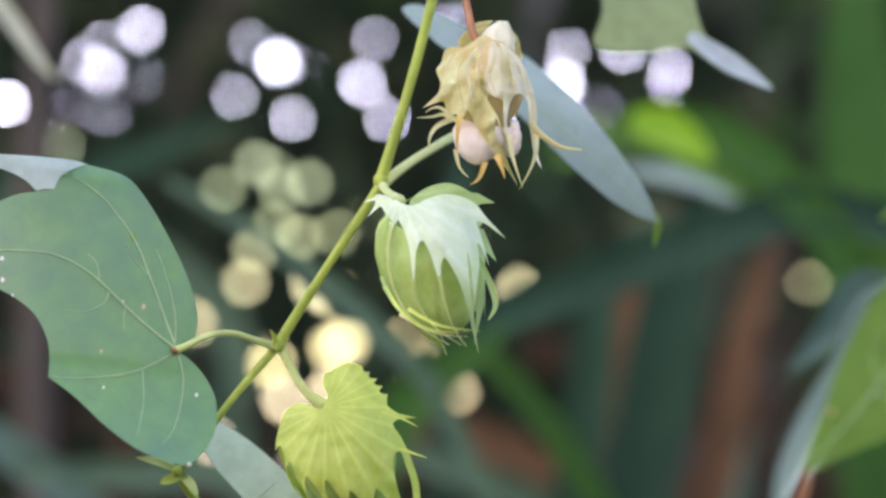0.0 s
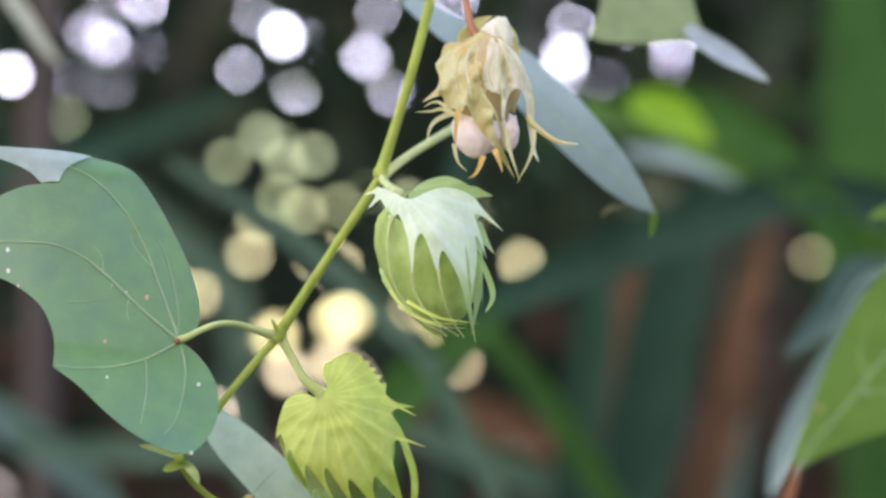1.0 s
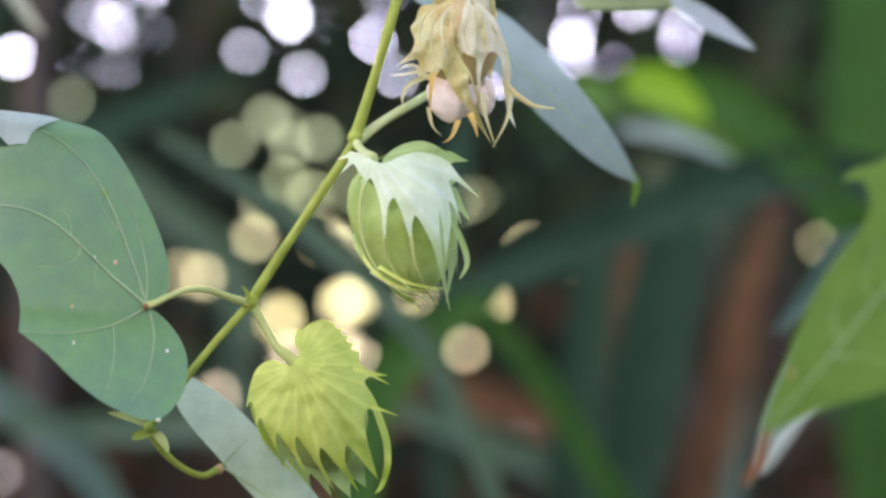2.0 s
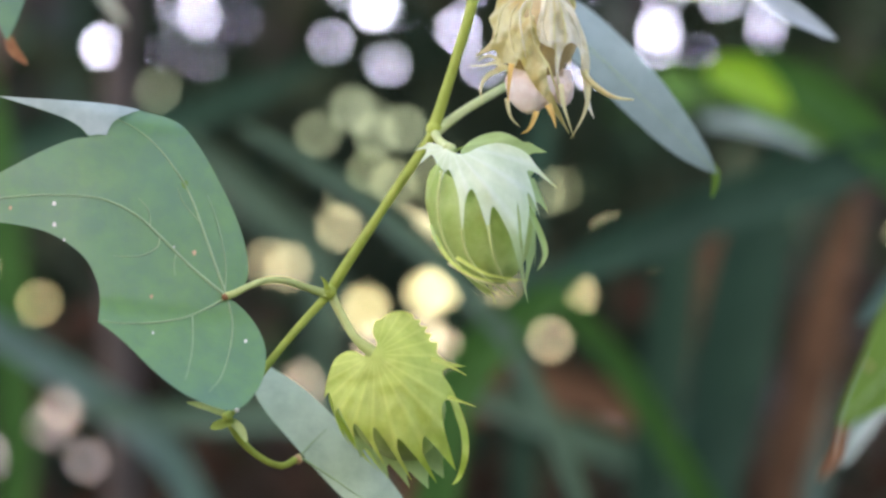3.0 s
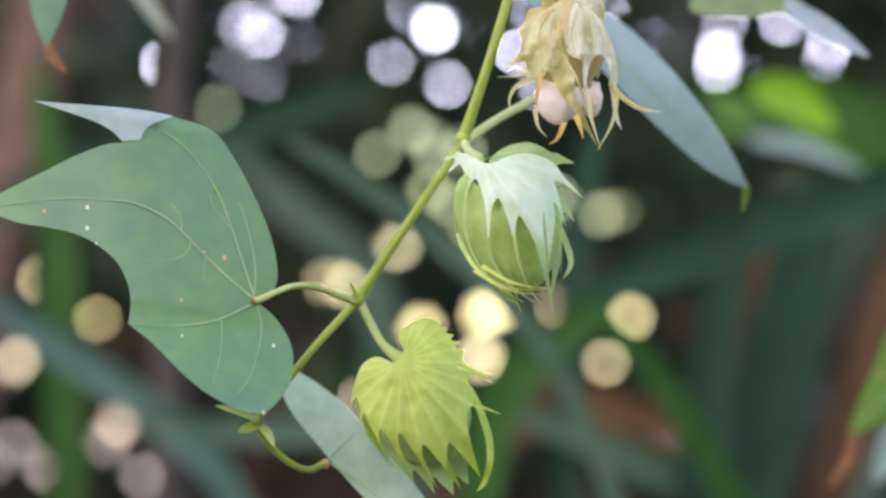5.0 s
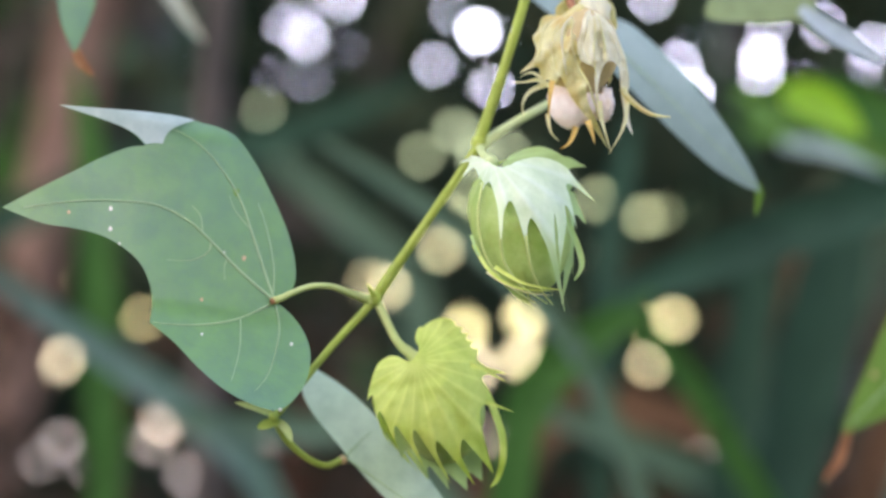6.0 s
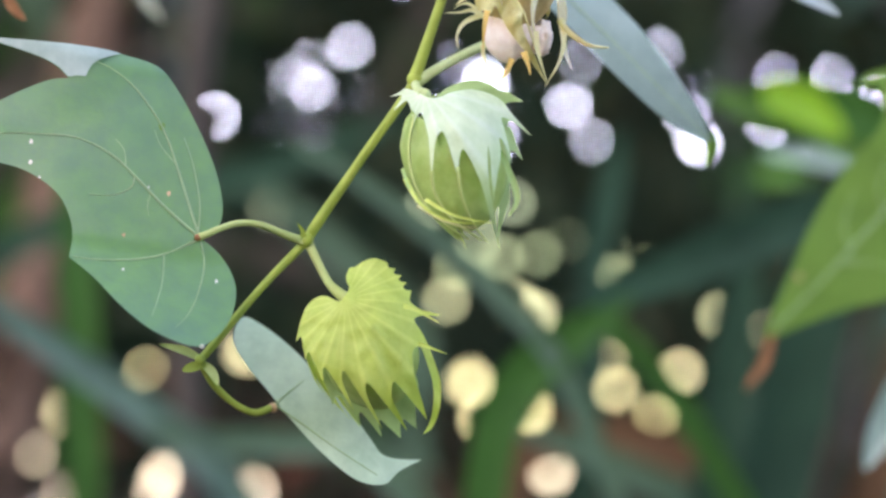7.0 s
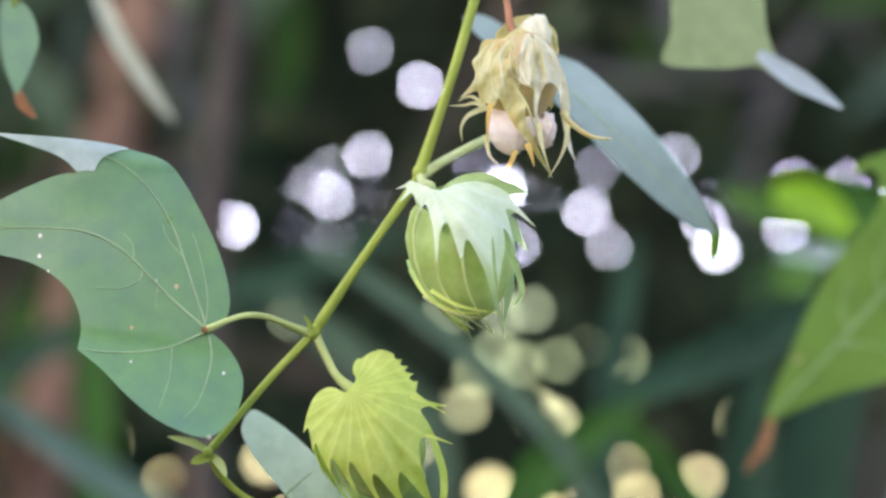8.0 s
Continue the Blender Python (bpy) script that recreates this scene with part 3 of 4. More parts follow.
def bract(b, phi0, half, mat, parent, teeth=9, body=0.62, tooth=0.42, fit=1.06, flare=0.25, rise=0.10, seed=1.0, crumple=0.0, curl=0.0, per=8, hug=0.45, short=0.4, lean=0.0, point=1.45, skew=0.0, rib=0.022):
    """A heart-shaped bract wrapped round a boll: veins fan out from the stalk, each ending in a long narrow tooth."""
    bm = bmesh.new()
    uvs = bm.loops.layers.uv.new("UVMap")
    cols, rows = teeth * per, 22
    grid, where = [], {}
    for i in range(cols + 1):
        u = 2 * i / cols - 1
        x = (i / per) % 1.0
        tri = 1 - abs(2 * x - 1)
        k = min(teeth - 1, int(i / per))
        odd = noise.noise(Vector((k * 1.7, seed, 0.3)))
        deep = body * (1 - short * u * u) * (1 + 0.18 * noise.noise(Vector((i / per * 0.9, seed * 2, 7.3))))
        end = deep + tooth * (1 + 0.45 * odd) * (1 - short * abs(u)) * (1 + skew * u) * tri**point
        col = []
        for j in range(rows + 1):
            w = (j / rows) ** 0.9
            fan = math.sin(min(1.0, w * end * 2.1) * math.pi / 2) ** 0.85
            v = end * w - rise * (1 + lean * u) * abs(u) ** 1.3 * math.sin(math.pi * min(1.0, w * 1.25)) * (1 - 0.3 * w)
            past = max(0.0, end * w - deep) / max(tooth, 0.01)
            turn = u * half * fan * (1 - 0.22 * max(0.0, v))
            full = min(1.0, math.hypot(max(0.0, v) / 0.34, 0.95 * abs(turn)))
            r = b.width * fit * math.sin(full * math.pi / 2) ** 0.8
            r *= 1 - hug * min(1.0, max(0.0, v - 0.45) / 0.55) ** 1.6
            r += b.width * flare * past**1.6 * math.sin(seed * 3 + k * 2.1)
            r += b.width * rib * math.cos(2 * math.pi * (x - 0.5)) * min(1.0, max(0.0, 3 * w - 0.9)) * (1 - 0.7 * u * u)
            if crumple:
                r += b.width * crumple * (noise.noise(Vector((u * 2.5, v * 4, seed))) + 0.6 * noise.noise(Vector((u * 7, v * 9, seed)))) * min(1.0, 4 * w)
            turn += curl * past**1.5 * math.sin(k * 2.7 + seed) + 0.05 * w * noise.noise(Vector((v * 4, k * 3.1, seed)))
            vert = bm.verts.new(b.at(phi0 + turn, v - 0.10 * curl * past**2 * (1 + odd), max(r, 0.0003)))
            where[vert] = (u * teeth / 2, w)
            col.append(vert)
        grid.append(col)
    for a, c in zip(grid, grid[1:]):
        for j in range(rows):
            f = bm.faces.new((a[j], c[j], c[j + 1], a[j + 1]))
            for lp in f.loops:
                lp[uvs].uv = where[lp.vert]
    return part("bract", bm, mat, parent)


# green boll below the upper node
hang = Boll((0.0972, -0.0180, 1.4217), (0.1086, -0.0240, 1.3795), 0.0150, 0.0)
boll = capsule(hang, 0.05, 0.93, 0.95, "boll", M_CAPSULE, plant, 3, "green cotton boll in pale toothed bracts")
hang_front = Shell((0.1020, -0.0220, 1.4007), (1.55, 2.15), 12, 1.78, 0.05, 2.0, 1.2, (-0.9, 2.0), 9, 0.035)
HANG_TEETH = [((2.13, 0.94), (1.26, 1.38), 0.25, 0.5), ((1.62, 0.1), (1.24, 0.71), -0.1, 0.5), ((1.16, -1.13), (0.95, 0.44), -0.9, 0.3), ((1.37, -2.31), (0.33, 0.23), 0.3, 0.5), ((0.18, -0.5), (-0.3, 0.73)), ((-0.53, -0.58), (-0.9, 1.25), 0.5, 0.5), ((-1.13, 1.03), (-1.40, 1.76)), ((-1.77, 1.49), (-1.56, 1.93)), ((-1.9, 1.91), (-1.49, 2.14))]
HANG_TOP = [(-1.25, 2.07), (-0.97, 1.91), (-0.72, 1.76), (-0.44, 1.77), (-0.06, 1.99), (0.42, 2.13), (0.9, 2.07)]
front = part("bract", leaf_mesh(hang_front, toothed((1.26, 1.88), HANG_TEETH) + HANG_TOP, 0.1, 4), M_BRACT, boll, "whitish bract with long green-tipped teeth")
hang_back = Shell((0.1020, -0.0160, 1.4007), (1.6, 2.2), 12, 0.8, 0.06, 5.0, 1.2, (-0.9, 2.0), 7, 0.03)
BACK_TEETH = [((1.84, 1.99), (1.28, 1.8), -0.4, 0.5), ((1.66, 1.48), (1.39, 1.24)), ((1.89, 0.3), (1.5, 0.5), -0.9, 0.4), ((1.56, -1.27), (1.47, -0.5), -1.6, 0.6), ((1.26, -2.07), (1.2, -0.9), -1.6, 0.8)]
part("bract", leaf_mesh(hang_back, toothed((1.16, 2.26), BACK_TEETH) + [(0.95, 0.1), (-0.03, 1.19), (-0.59, 1.83), (-0.43, 2.14), (-0.18, 2.33), (0.11, 2.46), (0.51, 2.53), (0.88, 2.41)], 0.12, 4), M_BRACT_GREEN, boll)
bract(hang, -1.3, 1.2, M_CAPSULE, boll, teeth=5, body=0.88, tooth=0.12, seed=7.7, fit=0.985, flare=0.03, rise=0.0, hug=0.75, curl=0.3, short=0.06, rib=0.004)
for line, w, m in (
    (((0.1140, -0.0260, 1.4060), (0.1182, -0.0260, 1.3975), (0.1199, -0.0260, 1.3912), (0.1178, -0.0260, 1.3866)), 0.0009, M_BRACT_GREEN),
    (((0.0889, -0.0300, 1.3957), (0.0937, -0.0370, 1.3882), (0.1014, -0.0400, 1.3836), (0.1117, -0.0400, 1.3829)), 0.0007, M_BRACT_YELLOW),
    (((0.0952, -0.0380, 1.3892), (0.1024, -0.0410, 1.3852), (0.1085, -0.0410, 1.3838), (0.1150, -0.0390, 1.3833)), 0.0006, M_BRACT_YELLOW),
    (((0.0880, -0.0290, 1.3985), (0.0905, -0.0330, 1.3925), (0.0955, -0.0360, 1.3872), (0.1010, -0.0380, 1.3838)), 0.0005, M_BRACT_GREEN),
    (((0.0930, -0.0340, 1.3880), (0.0985, -0.0370, 1.3845), (0.1050, -0.0390, 1.3822), (0.1120, -0.0390, 1.3818)), 0.0005, M_BRACT_DRY),
):
    stipule(line, w, m, boll, "bract_tooth", w < 0.0008)
for line in (
    [(-1.12, 1.25), (-1.22, 0.3), (-1.0, -0.75), (-0.35, -1.6), (0.5, -2.08)],
    [(-0.55, -0.35), (-0.42, -1.0), (0.1, -1.65), (0.85, -2.08)],
    [(0.16, -0.25), (0.32, -1.05), (0.6, -1.65), (1.0, -2.1)],
):
    part("bract_tooth", tube([hang_front.at(u, v, -0.02) for u, v in smooth_line(line, 5)], (0.0005, 0.0004, 0.0003, 0.0002), 6, 1), M_STEM_PALE, boll)
part("pedicel", tube([(0.0888, -0.0005, 1.4265), (0.0896, -0.0080, 1.4243), (0.0907, -0.0160, 1.4223), (0.0929, -0.0240, 1.4198)], (0.0014, 0.0012, 0.0013, 0.0020), 10), M_STALK_WHITE, boll)

# yellow-green boll below the middle node
lower = Boll((0.0727, -0.0040, 1.3632), (0.0877, -0.0040, 1.3287), 0.0162, -0.15)
boll = capsule(lower, 0.1, 0.88, 0.85, "boll", M_CAPSULE, plant, 3, "yellow-green cotton boll wrapped in toothed bracts")
lower_front = Shell((0.0771, -0.0060, 1.3485), (1.95, 2.3), 14, 1.5, 0.16, 7.0, 1.1, (-0.4, 1.4), 12, 0.025)
LOWER_LOBE = [(-0.45, 1.45), (-0.57, 1.33), (-0.74, 1.38), (-0.98, 1.48), (-1.23, 1.47), (-1.52, 1.26), (-1.67, 0.90)]
LOWER_TEETH = [((-1.79, 0.15), (-1.64, 0.30), -0.2, 0.3), ((-1.47, -0.36), (-1.36, -0.14)), ((-0.89, -1.03), (-0.87, -0.55), 0.0, 0.4), ((-0.04, -1.72), (-0.35, -0.62), 0.2, 0.6), ((0.74, -2.18), (0.33, -0.92), 0.2, 0.6), ((1.42, -2.2), (1.04, -0.85), 0.15, 0.6), ((1.96, -1.85), (1.52, 0.0), 0.1, 0.3)]
LOWER_HOOK = [(1.72, 0.17), (1.9, -0.25), (2.07, -0.76), (2.12, -1.33), (2.04, -1.87), (1.86, -2.26), (1.86, -2.26), (2.12, -2.05), (2.31, -1.44), (2.28, -0.74), (2.10, -0.18), (1.93, 0.22), (1.74, 0.58)]
LOWER_RAG = [((2.2, 1.12), (1.37, 1.44), 0.5, 0.5), ((1.36, 1.79), (1.13, 1.85)), ((1.22, 2.01), (0.99, 2.07)), ((1.06, 2.22), (0.84, 2.26)), ((0.87, 2.41), (0.66, 2.45))]
LOWER_TOP = [(0.61, 2.58), (0.25, 2.67), (-0.07, 2.55), (-0.27, 2.39), (-0.40, 2.36), (-0.47, 2.16), (-0.44, 1.93), (-0.33, 1.71)]
part("bract", leaf_mesh(lower_front, LOWER_LOBE + toothed((-1.75, 0.55), LOWER_TEETH) + LOWER_HOOK + toothed((1.51, 0.93), LOWER_RAG) + LOWER_TOP, 0.1, 4), M_BRACT_YELLOW, boll)
lower_back = Shell((0.0771, 0.0000, 1.3485), (1.9, 2.2), 14, 0.6, 0.08, 3.0, 1.2, (-0.4, 1.4), 9, 0.03)
INNER_TEETH = [((-0.75, -1.55), (-0.55, -1.3)), ((0.06, -2.13), (0.07, -1.7), 0.0, 0.3), ((0.66, -2.38), (0.62, -1.9), 0.0, 0.3), ((1.2, -2.40), (1.27, -1.85), 0.0, 0.3), ((1.63, -2.10), (1.62, -1.2), 0.0, 0.3)]
part("bract", leaf_mesh(lower_back, toothed((-1.2, -0.6), INNER_TEETH) + [(1.59, -0.63), (0.71, 0.81), (-0.44, 1.1), (-1.57, 0.74), (-1.46, -0.15)], 0.14, 4), M_BRACT_GREEN, boll)
for line in (((0.0915, -0.0130, 1.3512), (0.0949, -0.0140, 1.3507), (0.0981, -0.0140, 1.3497), (0.1018, -0.0140, 1.3485)), ((0.0880, -0.0130, 1.3618), (0.0914, -0.0140, 1.3609), (0.0954, -0.0140, 1.3591), (0.0991, -0.0140, 1.3572))):
    stipule(line, 0.0008, M_BRACT_YELLOW, boll, "bract_tooth", True)
bract(lower, -2.3, 1.1, M_BRACT_YELLOW, boll, teeth=7, body=0.6, tooth=0.36, seed=8.1, flare=0.1, rise=0.1)
part("pedicel", tube([(0.0598, 0.0000, 1.3798), (0.0633, -0.0010, 1.3734), (0.0672, -0.0030, 1.3673), (0.0727, -0.0040, 1.3629)], (0.0014, 0.0012, 0.0012, 0.0020), 10), M_STEM_PALE, boll)

# the dry boll, split open on its lint
dry = Boll((0.1202, -0.0120, 1.4731), (0.1148, -0.0200, 1.4316), 0.0124, 0.0)
boll = capsule(dry, 0.12, 0.82, 0.86, "boll", M_CAPSULE_DRY, plant, 4, "dry straw-coloured cotton boll opening on pink lint")
bm = bmesh.new()
bmesh.ops.create_icosphere(bm, subdivisions=4, radius=1)
core = Vector((0.1157, -0.0155, 1.4390))
for v in bm.verts:
    p = v.co * (1 + 0.09 * noise.noise(v.co * 1.5) + 0.06 * noise.noise(v.co * 4) + 0.03 * noise.noise(v.co * 13))
    p *= 1 - 0.10 * math.exp(-((v.co.x - 0.45) / 0.12) ** 2)
    v.co = core + Vector((p.x * 0.0072 * (1 + 0.12 * v.co.z), p.y * 0.0072, p.z * 0.0077))
part("lint", bm, M_LINT, boll, "pinkish white cotton lint")
bm = bmesh.new()
bmesh.ops.create_icosphere(bm, subdivisions=4, radius=1)
for v in bm.verts:
    p = v.co * (1 + 0.30 * noise.noise(v.co * 1.7) + 0.12 * noise.noise(v.co * 5) + 0.04 * noise.noise(v.co * 13))
    v.co = Vector((0.1248, -0.0125, 1.4392)) + Vector((p.x * 0.0034, p.y * 0.005, p.z * 0.0050))
part("lint", bm, M_LINT, boll, "pinkish white cotton lint")
bract(dry, 2.4, 1.0, M_BRACT_DRY, boll, teeth=7, body=0.6, tooth=0.2, seed=9.2, crumple=0.15, flare=0.1, curl=0.3, fit=0.72, rise=0.08, hug=0.3)
bract(dry, -2.2, 0.9, M_BRACT_DRY, boll, teeth=7, body=0.55, tooth=0.2, seed=11.2, crumple=0.15, flare=0.1, curl=0.3, fit=0.72, rise=0.08, hug=0.3)
paper = Shell((0.1180, -0.0140, 1.4487), (1.5, 1.95), 0, 1.28, 0.26, 4.0, 2.2, (0.1, 1.9), 9, 0.06)
DRY_TOP = [(0.37, 1.5), (-0.06, 1.91), (-0.37, 1.78), (-0.64, 1.55), (-0.97, 1.58), (-1.23, 1.49), (-1.32, 1.17), (-1.47, 0.92), (-1.36, 0.54)]
DRY_RAG = [((-1.84, -0.14), (-1.27, -0.03), 0.1, 0.3), ((-1.2, -0.55), (-0.97, -0.42)), ((-0.76, -0.56), (-0.6, -0.38)), ((0.9, -2.3), (0.12, -0.4), -0.45, 0.75)]
part("bract", leaf_mesh(paper, DRY_TOP + toothed((-1.43, 0.22), DRY_RAG) + [(-0.08, -0.08), (0.02, 0.33), (0.08, 0.75), (0.31, 1.03)], 0.09, 4), M_BRACT_DRY, boll)
crisp = Shell((0.1182, -0.0150, 1.4487), (1.5, 1.95), 0, 1.34, 0.24, 8.0, 2.3, (0.2, 1.8), 9, 0.06)
CRISP_EDGE = [(0.12, 1.68), (0.53, 1.52), (0.78, 1.22), (0.98, 0.85), (1.17, 0.46), (1.3, -0.01), (1.36, -0.46), (1.3, -0.78), (1.38, -1.21), (1.54, -1.86), (1.54, -1.86), (1.31, -1.48), (1.2, -1.09), (1.11, -0.68), (1.06, -0.22), (0.98, 0.05),
    (0.81, 0.14), (0.63, 0.05), (0.5, -0.25), (0.45, -0.69), (0.5, -1.08), (0.39, -0.92), (0.33, -0.39), (0.33, -0.07), (0.19, -0.03), (-0.09, 0.14), (-0.2, 0.54), (-0.1, 1.01), (-0.05, 1.4)]
part("bract", leaf_mesh(crisp, CRISP_EDGE, 0.09, 4), M_BRACT_CREAM, boll, "cream papery bract")
for sheet, line, r, m in (
    (paper, [(-0.2, 1.6), (-0.35, 1.0), (-0.3, 0.4), (-0.1, -0.1), (0.2, -0.6), (0.55, -1.5)], 0.0006, M_BRACT_DRY),
    (paper, [(-0.5, 1.5), (-0.85, 1.0), (-0.9, 0.4), (-0.75, -0.3)], 0.0005, M_BRACT_DRY),
    (paper, [(-0.8, 1.5), (-1.15, 1.1), (-1.25, 0.5), (-1.4, 0.05)], 0.0005, M_BRACT_DRY),
    (paper, [(-0.3, 1.55), (-0.6, 1.1), (-0.6, 0.5), (-0.45, -0.3)], 0.0004, M_BRACT_CREAM),
    (crisp, [(0.1, 1.5), (0.0, 1.0), (-0.05, 0.5), (0.1, 0.1), (0.3, -0.05)], 0.0007, M_BRACT_CREAM),
    (crisp, [(0.35, 1.5), (0.5, 1.0), (0.6, 0.5), (0.6, 0.1)], 0.0005, M_BRACT_DRY),
    (crisp, [(0.5, 1.4), (0.85, 0.8), (1.05, 0.2), (1.15, -0.6), (1.35, -1.3)], 0.0006, M_BRACT_CREAM),
    (crisp, [(0.25, 1.5), (0.3, 1.0), (0.28, 0.4), (0.38, -0.4)], 0.0005, M_BRACT_DRY),
):
    part("fold", tube([sheet.at(u, v, 0.015) for u, v in smooth_line(line, 5)], (r * 0.3, r * 0.7, r * 0.7, r * 0.3), 6, 1), m, boll)
bm = bmesh.new()
bmesh.ops.create_icosphere(bm, subdivisions=4, radius=1)
for v in bm.verts:
    p = v.co * (1 + 0.22 * noise.noise(v.co * 1.9) + 0.10 * noise.noise(v.co * 4.5) - 0.10 * math.exp(-((v.co.x - 0.1 + 0.3 * v.co.z) / 0.14) ** 2))
    v.co = Vector((0.1212, -0.0150, 1.4658)) + Vector((p.x * 0.0046, p.y * 0.0042, p.z * 0.0066))
part("calyx", bm, M_BRACT_CREAM, boll)
part("pedicel", tube([(0.1172, -0.0120, 1.4640), (0.1140, -0.0120, 1.4690), (0.1128, -0.0100, 1.4750), (0.1112, -0.0060, 1.4840), (0.1079, 0.0000, 1.5040)], (0.0016, 0.0012, 0.0010, 0.0010, 0.0014), 10), M_STEM_RED, boll)
for line, w, m in (
    (((0.1095, -0.0230, 1.4425), (0.1052, -0.0240, 1.4443), (0.1018, -0.0240, 1.4436), (0.0976, -0.0240, 1.4433)), 0.0008, M_BRACT_DRY),
    (((0.1075, -0.0220, 1.4434), (0.1031, -0.0230, 1.4409), (0.1012, -0.0230, 1.4373), (0.1017, -0.0230, 1.4334)), 0.0009, M_BRACT_DRY),
    (((0.1065, -0.0220, 1.4450), (0.1040, -0.0220, 1.4465), (0.1018, -0.0220, 1.4462), (0.1000, -0.0220, 1.4449)), 0.0006, M_BRACT_DRY),
    (((0.1085, -0.0250, 1.4345), (0.1090, -0.0260, 1.4310), (0.1100, -0.0260, 1.4286), (0.1122, -0.0260, 1.4265)), 0.0007, M_BRACT_DRY),
    (((0.1168, -0.0240, 1.4312), (0.1158, -0.0240, 1.4280), (0.1145, -0.0240, 1.4258), (0.1126, -0.0240, 1.4247)), 0.0009, M_BRACT_GOLD),
    (((0.1200, -0.0250, 1.4330), (0.1210, -0.0260, 1.4305), (0.1217, -0.0260, 1.4285), (0.1222, -0.0260, 1.4263)), 0.0010, M_BRACT_GOLD),
    (((0.1312, -0.0220, 1.4405), (0.1310, -0.0250, 1.4345), (0.1296, -0.0250, 1.4295), (0.1264, -0.0250, 1.4235)), 0.0009, M_BRACT_DRY),
    (((0.1095, -0.0262, 1.4440), (0.1090, -0.0275, 1.4400), (0.1088, -0.0270, 1.4365), (0.1088, -0.0260, 1.4330)), 0.0009, M_BRACT_GOLD),
    (((0.1232, -0.0270, 1.4385), (0.1240, -0.0280, 1.4330), (0.1254, -0.0280, 1.4285), (0.1272, -0.0270, 1.4236)), 0.0008, M_BRACT_DRY),
):
    stipule(line, w, m, boll, "bract_tooth", True)
for a, c in (((0.1318, -0.0220, 1.4400), (0.1436, -0.0270, 1.4346)),):
    a, c = Vector(a), Vector(c)
    part("tendril", tube([a - Vector((0.002, 0, -0.003)), a, (a + c) / 2 + Vector((0, 0, -0.0016)), c], (0.0011, 0.0009, 0.0006, 0.0002), 8), M_BRACT_DRY, boll)


# ---- strap-leaved plants behind ----
def even_line(points, steps):
    """A curve through unevenly spaced points that never runs past them."""
    p = [Vector(q) for q in points]
    ways = [(p[min(i + 1, len(p) - 1)] - p[i]).normalized() + (p[i] - p[max(i - 1, 0)]).normalized() for i in range(len(p))]
    out = []
    for i in range(len(p) - 1):
        far = (p[i + 1] - p[i]).length
        a, c = ways[i].normalized() * far, ways[i + 1].normalized() * far
        for k in range(steps):
            t = k / steps
            out.append(p[i] * (2 * t**3 - 3 * t * t + 1) + a * (t**3 - 2 * t * t + t) + p[i + 1] * (3 * t * t - 2 * t**3) + c * (t**3 - t * t))
    return out + [p[-1]]


def blade(points, width, parent, mat, fold=0.25, face=(0, -1, 0), name="blade"):
    """A long strap leaf with a creased middle, tapering to both ends."""
    line = even_line(points, 10)
    bm = bmesh.new()
    rows = []
    for i, q in enumerate(line):
        t = i / (len(line) - 1)
        way = (line[min(i + 1, len(line) - 1)] - line[max(i - 1, 0)]).normalized()
        s = way.cross(Vector(face)).normalized() * width / 2 * (math.sin(math.pi * (0.06 + 0.94 * t)) ** 0.6 if 0 < t < 1 else 0.05)
        deep = Vector(face) * -abs(s.length) * fold
        rows.append([bm.verts.new(q - s), bm.verts.new(q - s * 0.5 + deep * 0.7), bm.verts.new(q + deep), bm.verts.new(q + s * 0.5 + deep * 0.7), bm.verts.new(q + s)])
    for a, b in zip(rows, rows[1:]):
        for k in range(4):
            bm.faces.new((a[k], a[k + 1], b[k + 1], b[k]))
    return part(name, bm, mat, parent)


right_plant = holder("strap_leaf_plant", (0.42, 0.8, 0.0), "dark green strap-leaved plant with drying brown stalks", "plant")
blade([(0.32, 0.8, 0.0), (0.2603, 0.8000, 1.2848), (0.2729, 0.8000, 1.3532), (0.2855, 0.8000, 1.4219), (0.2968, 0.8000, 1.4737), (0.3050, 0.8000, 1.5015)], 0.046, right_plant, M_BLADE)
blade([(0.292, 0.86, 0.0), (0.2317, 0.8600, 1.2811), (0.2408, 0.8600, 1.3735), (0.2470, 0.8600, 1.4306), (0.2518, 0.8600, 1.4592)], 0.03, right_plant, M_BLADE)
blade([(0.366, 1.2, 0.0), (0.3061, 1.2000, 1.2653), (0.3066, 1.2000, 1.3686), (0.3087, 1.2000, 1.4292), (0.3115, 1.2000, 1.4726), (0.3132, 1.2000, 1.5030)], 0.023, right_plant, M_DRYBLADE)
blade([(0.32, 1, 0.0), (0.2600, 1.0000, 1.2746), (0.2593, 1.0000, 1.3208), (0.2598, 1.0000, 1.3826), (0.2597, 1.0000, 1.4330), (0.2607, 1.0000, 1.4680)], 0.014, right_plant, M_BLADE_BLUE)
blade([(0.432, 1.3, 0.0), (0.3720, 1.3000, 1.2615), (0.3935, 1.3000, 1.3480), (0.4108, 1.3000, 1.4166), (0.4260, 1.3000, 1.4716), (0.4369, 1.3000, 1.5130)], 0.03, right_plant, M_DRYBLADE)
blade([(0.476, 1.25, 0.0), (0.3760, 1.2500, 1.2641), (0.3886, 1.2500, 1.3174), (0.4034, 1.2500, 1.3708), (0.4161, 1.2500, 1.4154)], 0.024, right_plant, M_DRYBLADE)
